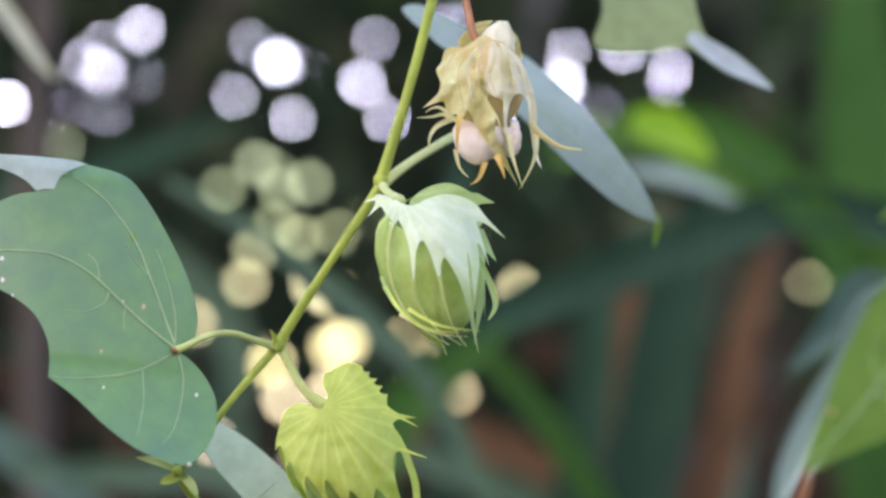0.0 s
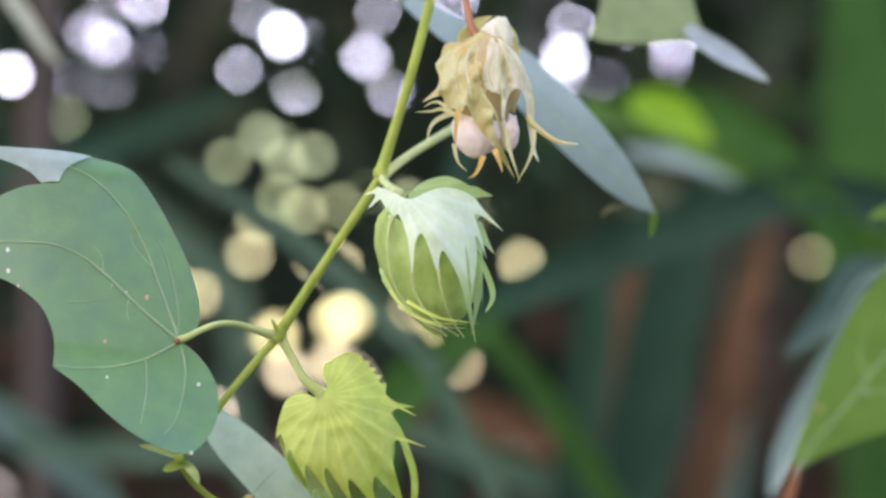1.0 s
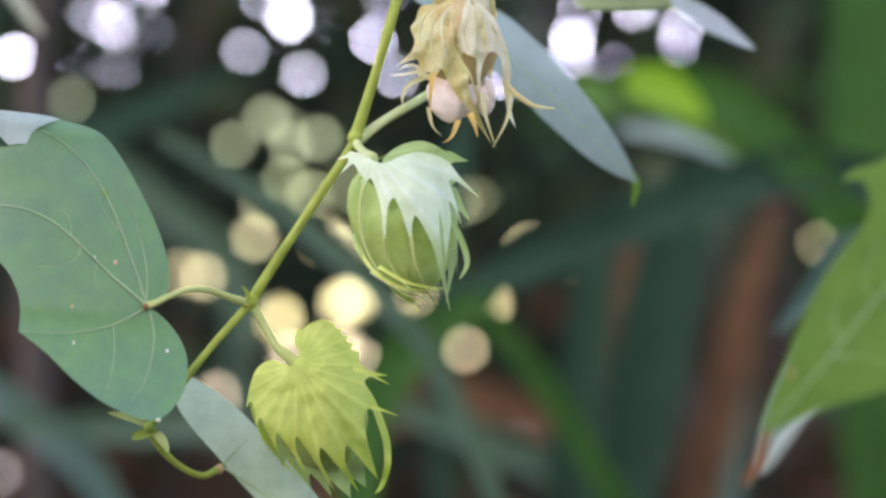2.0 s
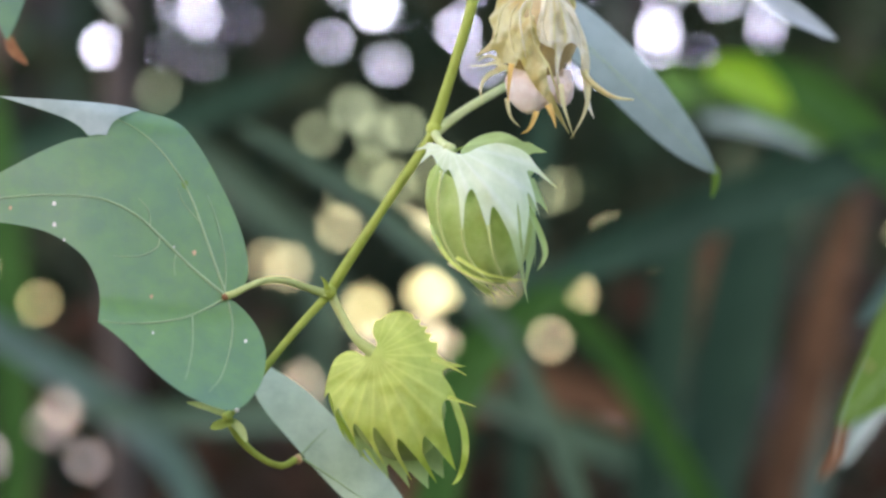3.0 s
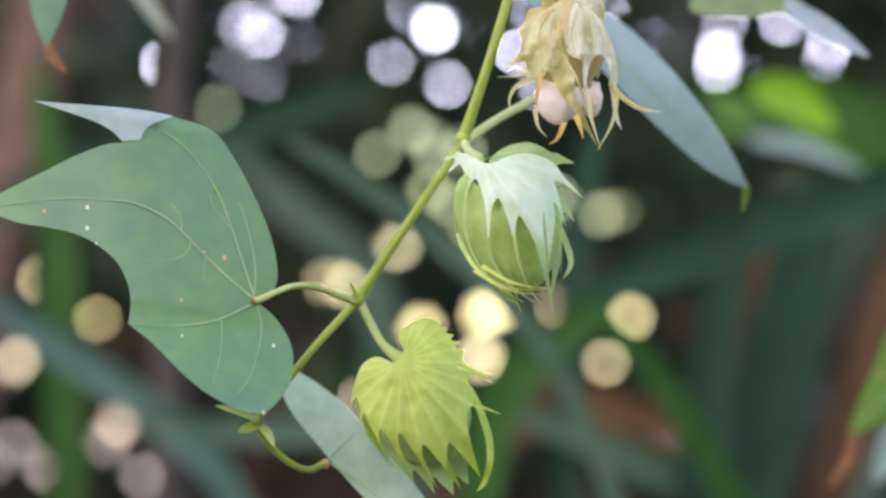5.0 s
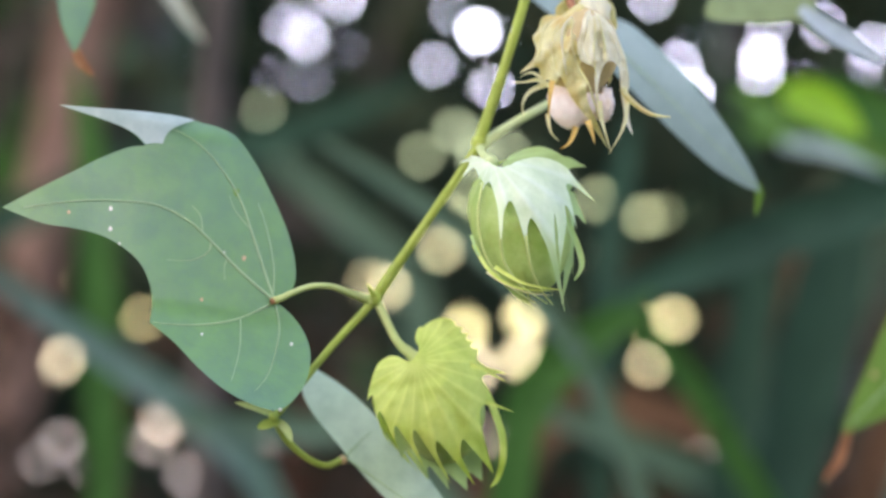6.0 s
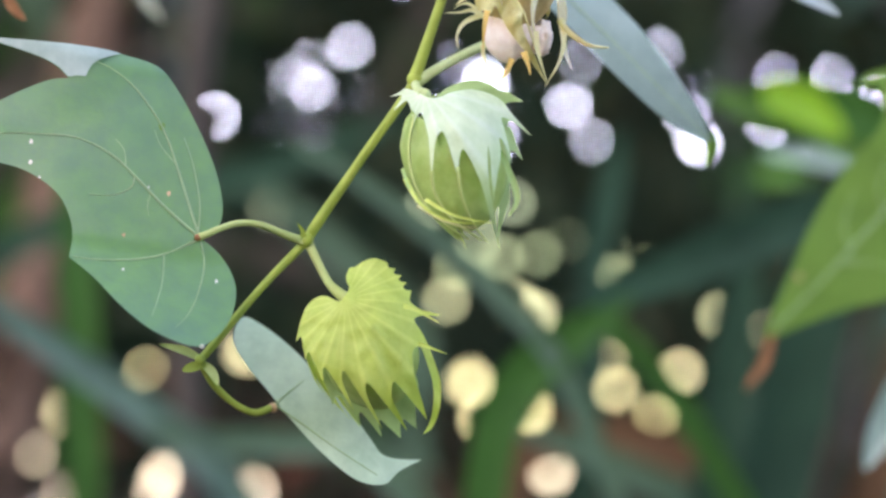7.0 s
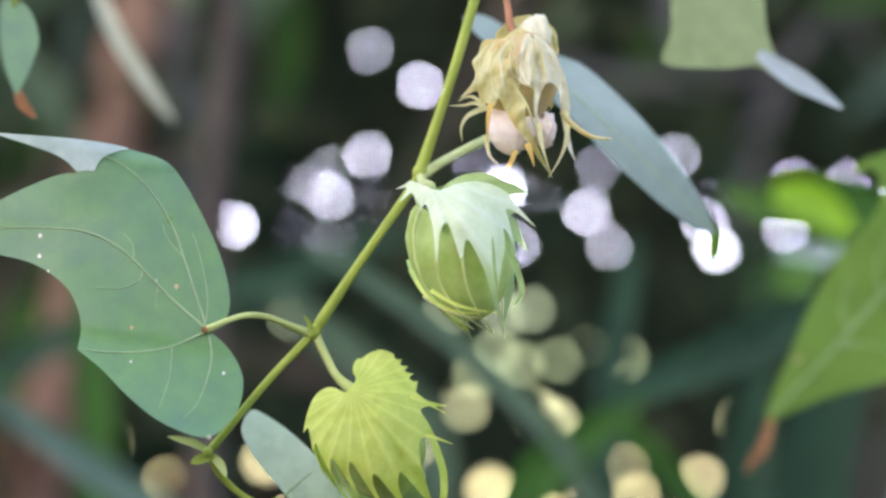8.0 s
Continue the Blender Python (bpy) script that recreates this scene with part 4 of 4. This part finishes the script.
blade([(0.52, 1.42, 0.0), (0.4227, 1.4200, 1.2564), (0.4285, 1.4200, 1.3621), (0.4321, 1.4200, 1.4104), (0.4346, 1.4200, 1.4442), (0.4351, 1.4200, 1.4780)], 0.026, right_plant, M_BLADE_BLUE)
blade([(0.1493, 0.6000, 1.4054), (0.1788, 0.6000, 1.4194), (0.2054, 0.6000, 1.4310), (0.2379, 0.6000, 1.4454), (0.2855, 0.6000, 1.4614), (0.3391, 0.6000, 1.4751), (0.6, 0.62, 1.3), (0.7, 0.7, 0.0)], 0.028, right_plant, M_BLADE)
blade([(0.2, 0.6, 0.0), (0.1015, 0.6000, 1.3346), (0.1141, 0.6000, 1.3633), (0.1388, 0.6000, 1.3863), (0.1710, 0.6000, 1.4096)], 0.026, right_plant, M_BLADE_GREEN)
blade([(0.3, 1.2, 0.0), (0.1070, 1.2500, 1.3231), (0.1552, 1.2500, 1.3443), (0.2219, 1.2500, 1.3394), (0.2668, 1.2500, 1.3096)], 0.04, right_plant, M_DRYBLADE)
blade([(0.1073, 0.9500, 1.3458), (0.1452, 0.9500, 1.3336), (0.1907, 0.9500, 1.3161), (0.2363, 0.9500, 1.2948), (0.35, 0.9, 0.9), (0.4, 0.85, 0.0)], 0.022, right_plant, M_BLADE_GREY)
blade([(0.2481, 0.7500, 1.5092), (0.2853, 0.7500, 1.5064), (0.3261, 0.7500, 1.4952), (0.3771, 0.7500, 1.4655), (0.55, 0.8, 1.2), (0.5, 0.8, 0.0)], 0.016, right_plant, M_BLADE_SHEEN)
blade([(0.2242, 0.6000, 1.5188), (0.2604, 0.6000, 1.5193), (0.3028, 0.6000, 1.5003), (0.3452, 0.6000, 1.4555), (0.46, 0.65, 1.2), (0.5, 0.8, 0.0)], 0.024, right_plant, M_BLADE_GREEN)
blade([(0.2075, 0.6000, 1.5201), (0.2311, 0.6000, 1.5117), (0.2545, 0.6000, 1.5078), (0.5, 0.65, 1.3), (0.5, 0.8, 0.0)], 0.016, right_plant, M_BLADE_LIT)
# short blade laid on as the sunlit part of the green one
blade([(0.2340, 0.5950, 1.5190), (0.2440, 0.5950, 1.5180), (0.2540, 0.5950, 1.5150), (0.2660, 0.5960, 1.5080), (0.2780, 0.5980, 1.4990)], 0.021, right_plant, M_BLADE_SUNLIT)
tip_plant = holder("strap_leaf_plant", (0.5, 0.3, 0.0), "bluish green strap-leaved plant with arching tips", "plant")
blade([(0.55, 0.35, 0.0), (0.43, 0.32, 1.2), (0.3077, 0.3000, 1.4092), (0.2893, 0.3000, 1.3811), (0.2756, 0.3000, 1.3602), (0.2642, 0.3000, 1.3393), (0.2575, 0.3000, 1.3231)], 0.019, tip_plant, M_BLADE_SHEEN)
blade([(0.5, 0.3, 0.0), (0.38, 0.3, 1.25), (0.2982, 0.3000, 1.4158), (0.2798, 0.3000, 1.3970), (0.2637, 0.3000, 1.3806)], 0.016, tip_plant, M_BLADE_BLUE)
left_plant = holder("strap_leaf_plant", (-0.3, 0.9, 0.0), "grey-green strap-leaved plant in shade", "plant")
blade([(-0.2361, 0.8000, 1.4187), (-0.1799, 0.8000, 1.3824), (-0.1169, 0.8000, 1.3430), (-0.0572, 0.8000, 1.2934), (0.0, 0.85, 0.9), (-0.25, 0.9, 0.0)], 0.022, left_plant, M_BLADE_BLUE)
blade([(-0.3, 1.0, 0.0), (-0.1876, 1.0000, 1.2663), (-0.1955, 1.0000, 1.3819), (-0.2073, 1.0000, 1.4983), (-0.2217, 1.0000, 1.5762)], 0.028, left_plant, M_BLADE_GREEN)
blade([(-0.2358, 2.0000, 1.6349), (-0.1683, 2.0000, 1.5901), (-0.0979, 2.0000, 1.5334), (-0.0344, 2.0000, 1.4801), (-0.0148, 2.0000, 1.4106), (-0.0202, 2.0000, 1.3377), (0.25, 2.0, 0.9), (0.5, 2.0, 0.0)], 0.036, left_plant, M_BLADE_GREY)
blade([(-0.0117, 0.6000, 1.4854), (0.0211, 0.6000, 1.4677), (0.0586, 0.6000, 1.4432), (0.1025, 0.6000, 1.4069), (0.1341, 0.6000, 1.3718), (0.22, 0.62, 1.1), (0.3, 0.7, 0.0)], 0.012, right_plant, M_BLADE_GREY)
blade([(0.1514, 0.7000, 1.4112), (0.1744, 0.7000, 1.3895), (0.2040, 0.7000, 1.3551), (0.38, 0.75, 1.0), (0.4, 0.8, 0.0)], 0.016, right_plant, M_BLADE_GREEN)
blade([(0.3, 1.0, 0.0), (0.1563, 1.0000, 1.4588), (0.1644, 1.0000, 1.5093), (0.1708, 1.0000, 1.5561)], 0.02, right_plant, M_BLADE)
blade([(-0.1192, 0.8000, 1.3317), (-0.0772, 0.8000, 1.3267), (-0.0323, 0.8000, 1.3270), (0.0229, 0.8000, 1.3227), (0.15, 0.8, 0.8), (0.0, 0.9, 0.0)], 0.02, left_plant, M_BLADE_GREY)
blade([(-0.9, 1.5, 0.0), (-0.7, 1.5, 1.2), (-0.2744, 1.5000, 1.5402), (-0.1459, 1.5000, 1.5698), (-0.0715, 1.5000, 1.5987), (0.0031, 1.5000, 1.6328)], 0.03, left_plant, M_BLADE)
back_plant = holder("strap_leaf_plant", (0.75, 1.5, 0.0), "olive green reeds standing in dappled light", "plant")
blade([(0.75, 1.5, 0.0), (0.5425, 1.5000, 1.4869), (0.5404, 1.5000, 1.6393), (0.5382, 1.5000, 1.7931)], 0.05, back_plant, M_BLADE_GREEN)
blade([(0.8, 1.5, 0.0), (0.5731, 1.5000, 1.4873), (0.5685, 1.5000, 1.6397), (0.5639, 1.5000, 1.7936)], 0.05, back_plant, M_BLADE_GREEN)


# ---- tree trunks ----
def trunk(points, radii, label, mat):
    e = holder("tree_trunk", points[0], label, "tree trunk")
    part("trunk", tube(points, radii, 16, 8, 0.25), mat, e)
    return e


low_end, high_end = Vector((-0.5130, 2.2000, 1.3000)), Vector((-0.4570, 2.2000, 1.6500))
run = (high_end - low_end) / (high_end.z - low_end.z)
trunk([low_end - run * low_end.z, low_end - run * low_end.z * 0.5, low_end, high_end, high_end + run * 1.2, high_end + run * 3.0], (0.050, 0.042, 0.037, 0.036, 0.033, 0.027), "slim reddish-brown tree trunk, leaning", M_BARK)
trunk([(-0.06, 1.0, 0.0), (-0.1206, 1.0000, 1.3959), (-0.1201, 1.0000, 1.5530), (-0.1176, 1.0000, 1.6892), (0.05, 1.0, 4.5)], (0.014, 0.0115, 0.011, 0.0105, 0.009), "thin grey-brown tree stem in shade", M_BARK_GREY)

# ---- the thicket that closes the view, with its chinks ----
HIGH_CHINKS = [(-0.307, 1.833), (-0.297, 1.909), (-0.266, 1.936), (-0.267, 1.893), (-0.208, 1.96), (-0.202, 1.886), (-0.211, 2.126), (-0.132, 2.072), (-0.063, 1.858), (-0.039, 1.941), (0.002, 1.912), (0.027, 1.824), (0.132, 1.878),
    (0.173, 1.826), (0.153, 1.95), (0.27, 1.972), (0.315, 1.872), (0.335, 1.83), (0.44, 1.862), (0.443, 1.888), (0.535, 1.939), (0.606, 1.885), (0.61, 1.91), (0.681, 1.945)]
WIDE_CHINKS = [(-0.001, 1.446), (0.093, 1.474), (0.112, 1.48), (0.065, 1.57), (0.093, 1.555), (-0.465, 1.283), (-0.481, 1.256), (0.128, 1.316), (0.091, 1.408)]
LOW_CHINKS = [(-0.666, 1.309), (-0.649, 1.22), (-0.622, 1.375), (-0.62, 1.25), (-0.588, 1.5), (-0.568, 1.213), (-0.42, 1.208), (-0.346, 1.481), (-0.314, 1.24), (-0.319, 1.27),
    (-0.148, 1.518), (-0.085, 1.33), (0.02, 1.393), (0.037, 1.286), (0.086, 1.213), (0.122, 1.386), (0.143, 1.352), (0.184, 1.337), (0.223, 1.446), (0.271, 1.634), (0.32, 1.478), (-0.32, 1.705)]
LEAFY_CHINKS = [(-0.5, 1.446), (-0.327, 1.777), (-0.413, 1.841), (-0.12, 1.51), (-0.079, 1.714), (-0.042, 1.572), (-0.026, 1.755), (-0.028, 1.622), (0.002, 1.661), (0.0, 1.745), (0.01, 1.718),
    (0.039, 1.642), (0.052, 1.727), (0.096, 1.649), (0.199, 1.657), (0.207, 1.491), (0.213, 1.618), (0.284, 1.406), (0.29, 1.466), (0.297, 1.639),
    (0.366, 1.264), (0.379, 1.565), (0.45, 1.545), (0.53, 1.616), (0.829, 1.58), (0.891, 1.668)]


def leaf_cloud(name, count, place, size, mat, label, category, seed, keep=None, tilt=0.5):
    """Many small creased leaves in one mesh."""
    rnd = random.Random(seed)
    verts, faces = [], []
    for _ in range(count):
        c = Vector(place(rnd))
        ln = rnd.uniform(*size)
        wd = ln * rnd.uniform(0.3, 0.5)
        a = rnd.uniform(0, 2 * math.pi)
        if keep and not keep(c, ln, wd, a):
            continue
        along = Vector((math.cos(a), rnd.uniform(-tilt, tilt), math.sin(a))).normalized()
        across = along.cross(Vector((rnd.uniform(-tilt, tilt), -1, rnd.uniform(-tilt, tilt)))).normalized()
        out = across.cross(along) * wd * 0.18
        k = len(verts)
        verts += [c - along * ln / 2, c - along * ln * 0.1 - across * wd / 2, c - along * ln * 0.05 + out, c - along * ln * 0.1 + across * wd / 2, c + along * ln * 0.25 - across * wd * 0.32, c + along * ln * 0.25 + across * wd * 0.32, c + along * ln / 2]
        faces += [(k, k + 1, k + 2), (k, k + 2, k + 3), (k + 1, k + 4, k + 2), (k + 2, k + 4, k + 6), (k + 2, k + 6, k + 5), (k + 2, k + 5, k + 3)]
    me = bpy.data.meshes.new(name)
    me.from_pydata([tuple(v) for v in verts], [], faces)
    me.materials.append(mat)
    return tagged(new(name, me), label, category, kind="stuff")


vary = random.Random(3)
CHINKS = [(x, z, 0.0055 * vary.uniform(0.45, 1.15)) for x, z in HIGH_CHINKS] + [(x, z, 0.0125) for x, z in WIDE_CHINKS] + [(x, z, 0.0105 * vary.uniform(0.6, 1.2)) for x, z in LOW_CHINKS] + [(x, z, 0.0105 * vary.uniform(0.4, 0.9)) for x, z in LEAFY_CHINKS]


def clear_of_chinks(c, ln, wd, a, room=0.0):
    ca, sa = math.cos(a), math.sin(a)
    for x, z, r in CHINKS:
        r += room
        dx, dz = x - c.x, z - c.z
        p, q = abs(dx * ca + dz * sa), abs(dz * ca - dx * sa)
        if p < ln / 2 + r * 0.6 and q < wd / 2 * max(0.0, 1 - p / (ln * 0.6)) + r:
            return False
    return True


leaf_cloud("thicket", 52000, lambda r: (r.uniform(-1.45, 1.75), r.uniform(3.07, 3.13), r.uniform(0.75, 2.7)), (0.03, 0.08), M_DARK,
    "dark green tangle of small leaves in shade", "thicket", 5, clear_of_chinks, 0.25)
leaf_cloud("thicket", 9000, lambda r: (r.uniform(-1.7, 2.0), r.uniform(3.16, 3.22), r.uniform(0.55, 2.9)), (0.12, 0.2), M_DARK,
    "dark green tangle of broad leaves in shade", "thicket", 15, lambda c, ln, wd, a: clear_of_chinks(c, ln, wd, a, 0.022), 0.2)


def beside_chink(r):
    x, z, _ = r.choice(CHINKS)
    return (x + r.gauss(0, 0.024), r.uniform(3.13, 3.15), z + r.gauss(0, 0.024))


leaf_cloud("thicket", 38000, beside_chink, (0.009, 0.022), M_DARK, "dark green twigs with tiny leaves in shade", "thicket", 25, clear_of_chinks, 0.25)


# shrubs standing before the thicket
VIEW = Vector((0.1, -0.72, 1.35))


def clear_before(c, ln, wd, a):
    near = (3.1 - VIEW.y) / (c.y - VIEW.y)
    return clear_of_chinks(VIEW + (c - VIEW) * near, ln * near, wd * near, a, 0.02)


def shrub(base, count, place, size, mat, label, seed, low, twigs=22):
    """Bare twigs that rise from one root and carry a loose cloud of leaves."""
    e = holder("shrub", base, label, "shrub")
    r = random.Random(seed + 100)
    made = 0
    while made < twigs:
        foot = Vector(base) + Vector((r.uniform(-0.12, 0.12), r.uniform(-0.12, 0.12), 0))
        tip = Vector(place(r))
        knee = foot.lerp(tip, 0.55) + Vector((r.uniform(-0.1, 0.1), r.uniform(-0.08, 0.08), 0.15))
        knee.z = min(knee.z, low)
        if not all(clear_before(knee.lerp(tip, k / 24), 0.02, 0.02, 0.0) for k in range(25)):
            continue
        part("twig", tube([foot, knee, tip], (0.007, 0.004, 0.0015), 6, 5), M_BARK_GREY, e)
        made += 1

    def lower(q):
        x, y, z = place(q)
        f = q.uniform(0.25, 1.0)
        return (base[0] + (x - base[0]) * f, y, min(low, z) * q.uniform(0.35, 0.95))

    for n, spot_of, start in ((count, place, seed), (count // 3, lower, seed + 50)):
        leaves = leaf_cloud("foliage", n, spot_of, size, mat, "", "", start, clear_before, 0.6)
        leaves.parent = e
        leaves.matrix_parent_inverse = Matrix.Translation(-Vector(e.location))
    return e


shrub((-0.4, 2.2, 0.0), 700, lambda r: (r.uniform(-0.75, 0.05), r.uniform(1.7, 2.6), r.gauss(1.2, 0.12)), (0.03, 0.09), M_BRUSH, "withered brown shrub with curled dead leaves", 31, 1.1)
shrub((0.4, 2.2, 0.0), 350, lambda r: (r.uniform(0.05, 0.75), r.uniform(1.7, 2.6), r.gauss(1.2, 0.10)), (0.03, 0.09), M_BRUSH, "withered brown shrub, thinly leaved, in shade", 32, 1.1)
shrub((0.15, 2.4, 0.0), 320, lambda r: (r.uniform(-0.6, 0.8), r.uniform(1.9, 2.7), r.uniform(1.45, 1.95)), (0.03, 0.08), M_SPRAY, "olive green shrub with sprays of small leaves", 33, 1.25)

# long dark leaves standing against it
reeds = holder("reed_bed", (0.2, 2.9, 0.0), "crowded long leaves, green, grey and brown, in deep shade", "reeds")
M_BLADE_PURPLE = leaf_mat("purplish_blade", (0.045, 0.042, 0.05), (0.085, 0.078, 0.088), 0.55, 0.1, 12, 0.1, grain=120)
pick, step = random.Random(21), random.Random(22)
made = 0
while made < 150:
    deep = pick.uniform(2.55, 2.98)
    near = (deep - VIEW.y) / (3.1 - VIEW.y)
    x, z = pick.uniform(-1.2, 1.4), pick.uniform(0.9, 2.3)
    lean, size, wide = pick.gauss(0.0, 0.75), pick.uniform(0.25, 0.8), pick.uniform(0.025, 0.06)
    way, bow = Vector((math.sin(lean), 0, math.cos(lean))), pick.uniform(-0.12, 0.12)
    spine = [Vector((x, deep, z)) + way * size * (k / 4 - 0.5) + Vector((way.z, 0, -way.x)) * bow * size * (1 - (k / 2 - 1) ** 2) for k in range(5)]
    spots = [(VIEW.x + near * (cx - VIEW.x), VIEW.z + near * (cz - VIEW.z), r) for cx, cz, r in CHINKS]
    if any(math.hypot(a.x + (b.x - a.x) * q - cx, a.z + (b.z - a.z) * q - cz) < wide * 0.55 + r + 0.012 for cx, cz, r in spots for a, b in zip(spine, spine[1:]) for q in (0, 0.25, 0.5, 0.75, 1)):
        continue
    top = spine[0]
    for _ in range(60):
        foot, knee = Vector((top.x + step.uniform(-0.5, 0.5), deep, 0.0)), Vector((top.x + step.uniform(-0.35, 0.35), deep, top.z * step.uniform(0.5, 0.8)))
        stem = smooth_line([foot, knee, top, spine[1]], 10)
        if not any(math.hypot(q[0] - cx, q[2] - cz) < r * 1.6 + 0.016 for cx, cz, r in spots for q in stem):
            break
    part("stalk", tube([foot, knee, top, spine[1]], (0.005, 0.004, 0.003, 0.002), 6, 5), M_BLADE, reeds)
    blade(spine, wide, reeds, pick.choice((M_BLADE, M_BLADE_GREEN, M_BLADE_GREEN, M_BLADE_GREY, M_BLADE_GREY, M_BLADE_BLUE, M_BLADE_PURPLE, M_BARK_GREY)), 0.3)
    made += 1


def beyond(r):
    while True:
        x, z = r.uniform(-7, 7), r.uniform(0, 5.5)
        if not (-1.45 < x < 1.75 and 0.75 < z < 2.7):
            return (x, r.uniform(3.0, 3.6), z)


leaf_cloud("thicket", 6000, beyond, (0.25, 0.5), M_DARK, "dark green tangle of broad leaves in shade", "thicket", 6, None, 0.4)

# leaf layer added above the view so that the thicket stays dark
leaf_cloud("shade_screen", 6000, lambda r: (r.uniform(-6, 6), r.uniform(1.0, 3.3), r.uniform(2.95, 3.6)), (0.2, 0.4), M_DARK, "unseen leaf layer added to shade the thicket", "boughs", 16, None, 1.5)

# glowing sheet coloured as sky and sunlit distance, seen only through the chinks
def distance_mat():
    m, n, l, bsdf, out = base_mat("glowing_distance")
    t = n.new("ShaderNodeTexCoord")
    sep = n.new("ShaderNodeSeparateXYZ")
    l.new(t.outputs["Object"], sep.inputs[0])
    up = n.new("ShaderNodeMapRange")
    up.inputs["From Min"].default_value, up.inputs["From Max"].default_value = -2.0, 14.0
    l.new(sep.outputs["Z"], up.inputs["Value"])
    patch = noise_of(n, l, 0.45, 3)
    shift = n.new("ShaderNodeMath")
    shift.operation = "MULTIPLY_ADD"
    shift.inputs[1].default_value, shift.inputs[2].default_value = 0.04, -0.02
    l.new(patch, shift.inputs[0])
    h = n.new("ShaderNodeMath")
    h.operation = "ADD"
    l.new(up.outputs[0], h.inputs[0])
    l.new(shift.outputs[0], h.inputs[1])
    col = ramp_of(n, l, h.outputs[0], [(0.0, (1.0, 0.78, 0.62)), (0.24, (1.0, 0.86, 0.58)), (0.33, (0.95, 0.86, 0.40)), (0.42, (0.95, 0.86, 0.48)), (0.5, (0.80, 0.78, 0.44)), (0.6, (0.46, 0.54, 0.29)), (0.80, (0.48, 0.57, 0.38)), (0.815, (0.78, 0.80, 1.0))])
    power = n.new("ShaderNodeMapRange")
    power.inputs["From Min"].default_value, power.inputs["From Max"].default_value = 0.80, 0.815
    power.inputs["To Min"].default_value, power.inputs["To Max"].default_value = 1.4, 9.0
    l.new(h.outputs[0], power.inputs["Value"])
    # emission stands in for the sky's and the sunlit foliage's brightness
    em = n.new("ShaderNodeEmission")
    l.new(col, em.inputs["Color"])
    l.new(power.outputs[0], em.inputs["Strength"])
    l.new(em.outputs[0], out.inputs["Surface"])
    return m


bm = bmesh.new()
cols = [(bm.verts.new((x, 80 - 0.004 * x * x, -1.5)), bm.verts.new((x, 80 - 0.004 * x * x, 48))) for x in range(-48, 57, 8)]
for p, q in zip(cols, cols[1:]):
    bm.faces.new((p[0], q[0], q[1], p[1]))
tagged(part("backdrop", bm, distance_mat(), None), "glowing backdrop of bright sky over a sunlit clearing", "backdrop", kind="structure")

# tree added out of view; its crown keeps direct sun off the plant
shade = holder("unseen_shade_tree", (-2.8, -4.2, 0.0), "unseen tree added to keep the sun off the plant", "tree")
part("trunk", tube([(-2.8, -4.2, 0.0), (-2.7, -4.0, 2.5), (-2.4, -3.2, 5.0), (-2.0, -2.2, 6.2)], (0.26, 0.2, 0.15, 0.06), 14, 6, 0.2), M_BARK, shade)


def crown_spot(r):
    while True:
        x, y, z = r.uniform(-1, 1), r.uniform(-1, 1), r.uniform(-1, 1)
        if x * x + y * y + z * z < 1:
            return (-1.9 + 6.5 * x, -3.9 + 2.9 * y, 5.9 + 0.9 * z)


crown = leaf_cloud("crown", 14000, crown_spot, (0.25, 0.5), M_CANOPY, "", "", 9, None, 1.5)
crown.parent = shade
crown.matrix_parent_inverse = Matrix.Translation(-Vector(shade.location))

# leafy screen added behind the camera to hold back low front light
leaf_cloud("hedge", 5000, lambda r: (r.uniform(-6, 6), r.uniform(-3.6, -2.8), r.uniform(0, 2.2)), (0.25, 0.5), M_CANOPY, "unseen leafy screen added to block low light", "hedge", 12, None, 0.5)
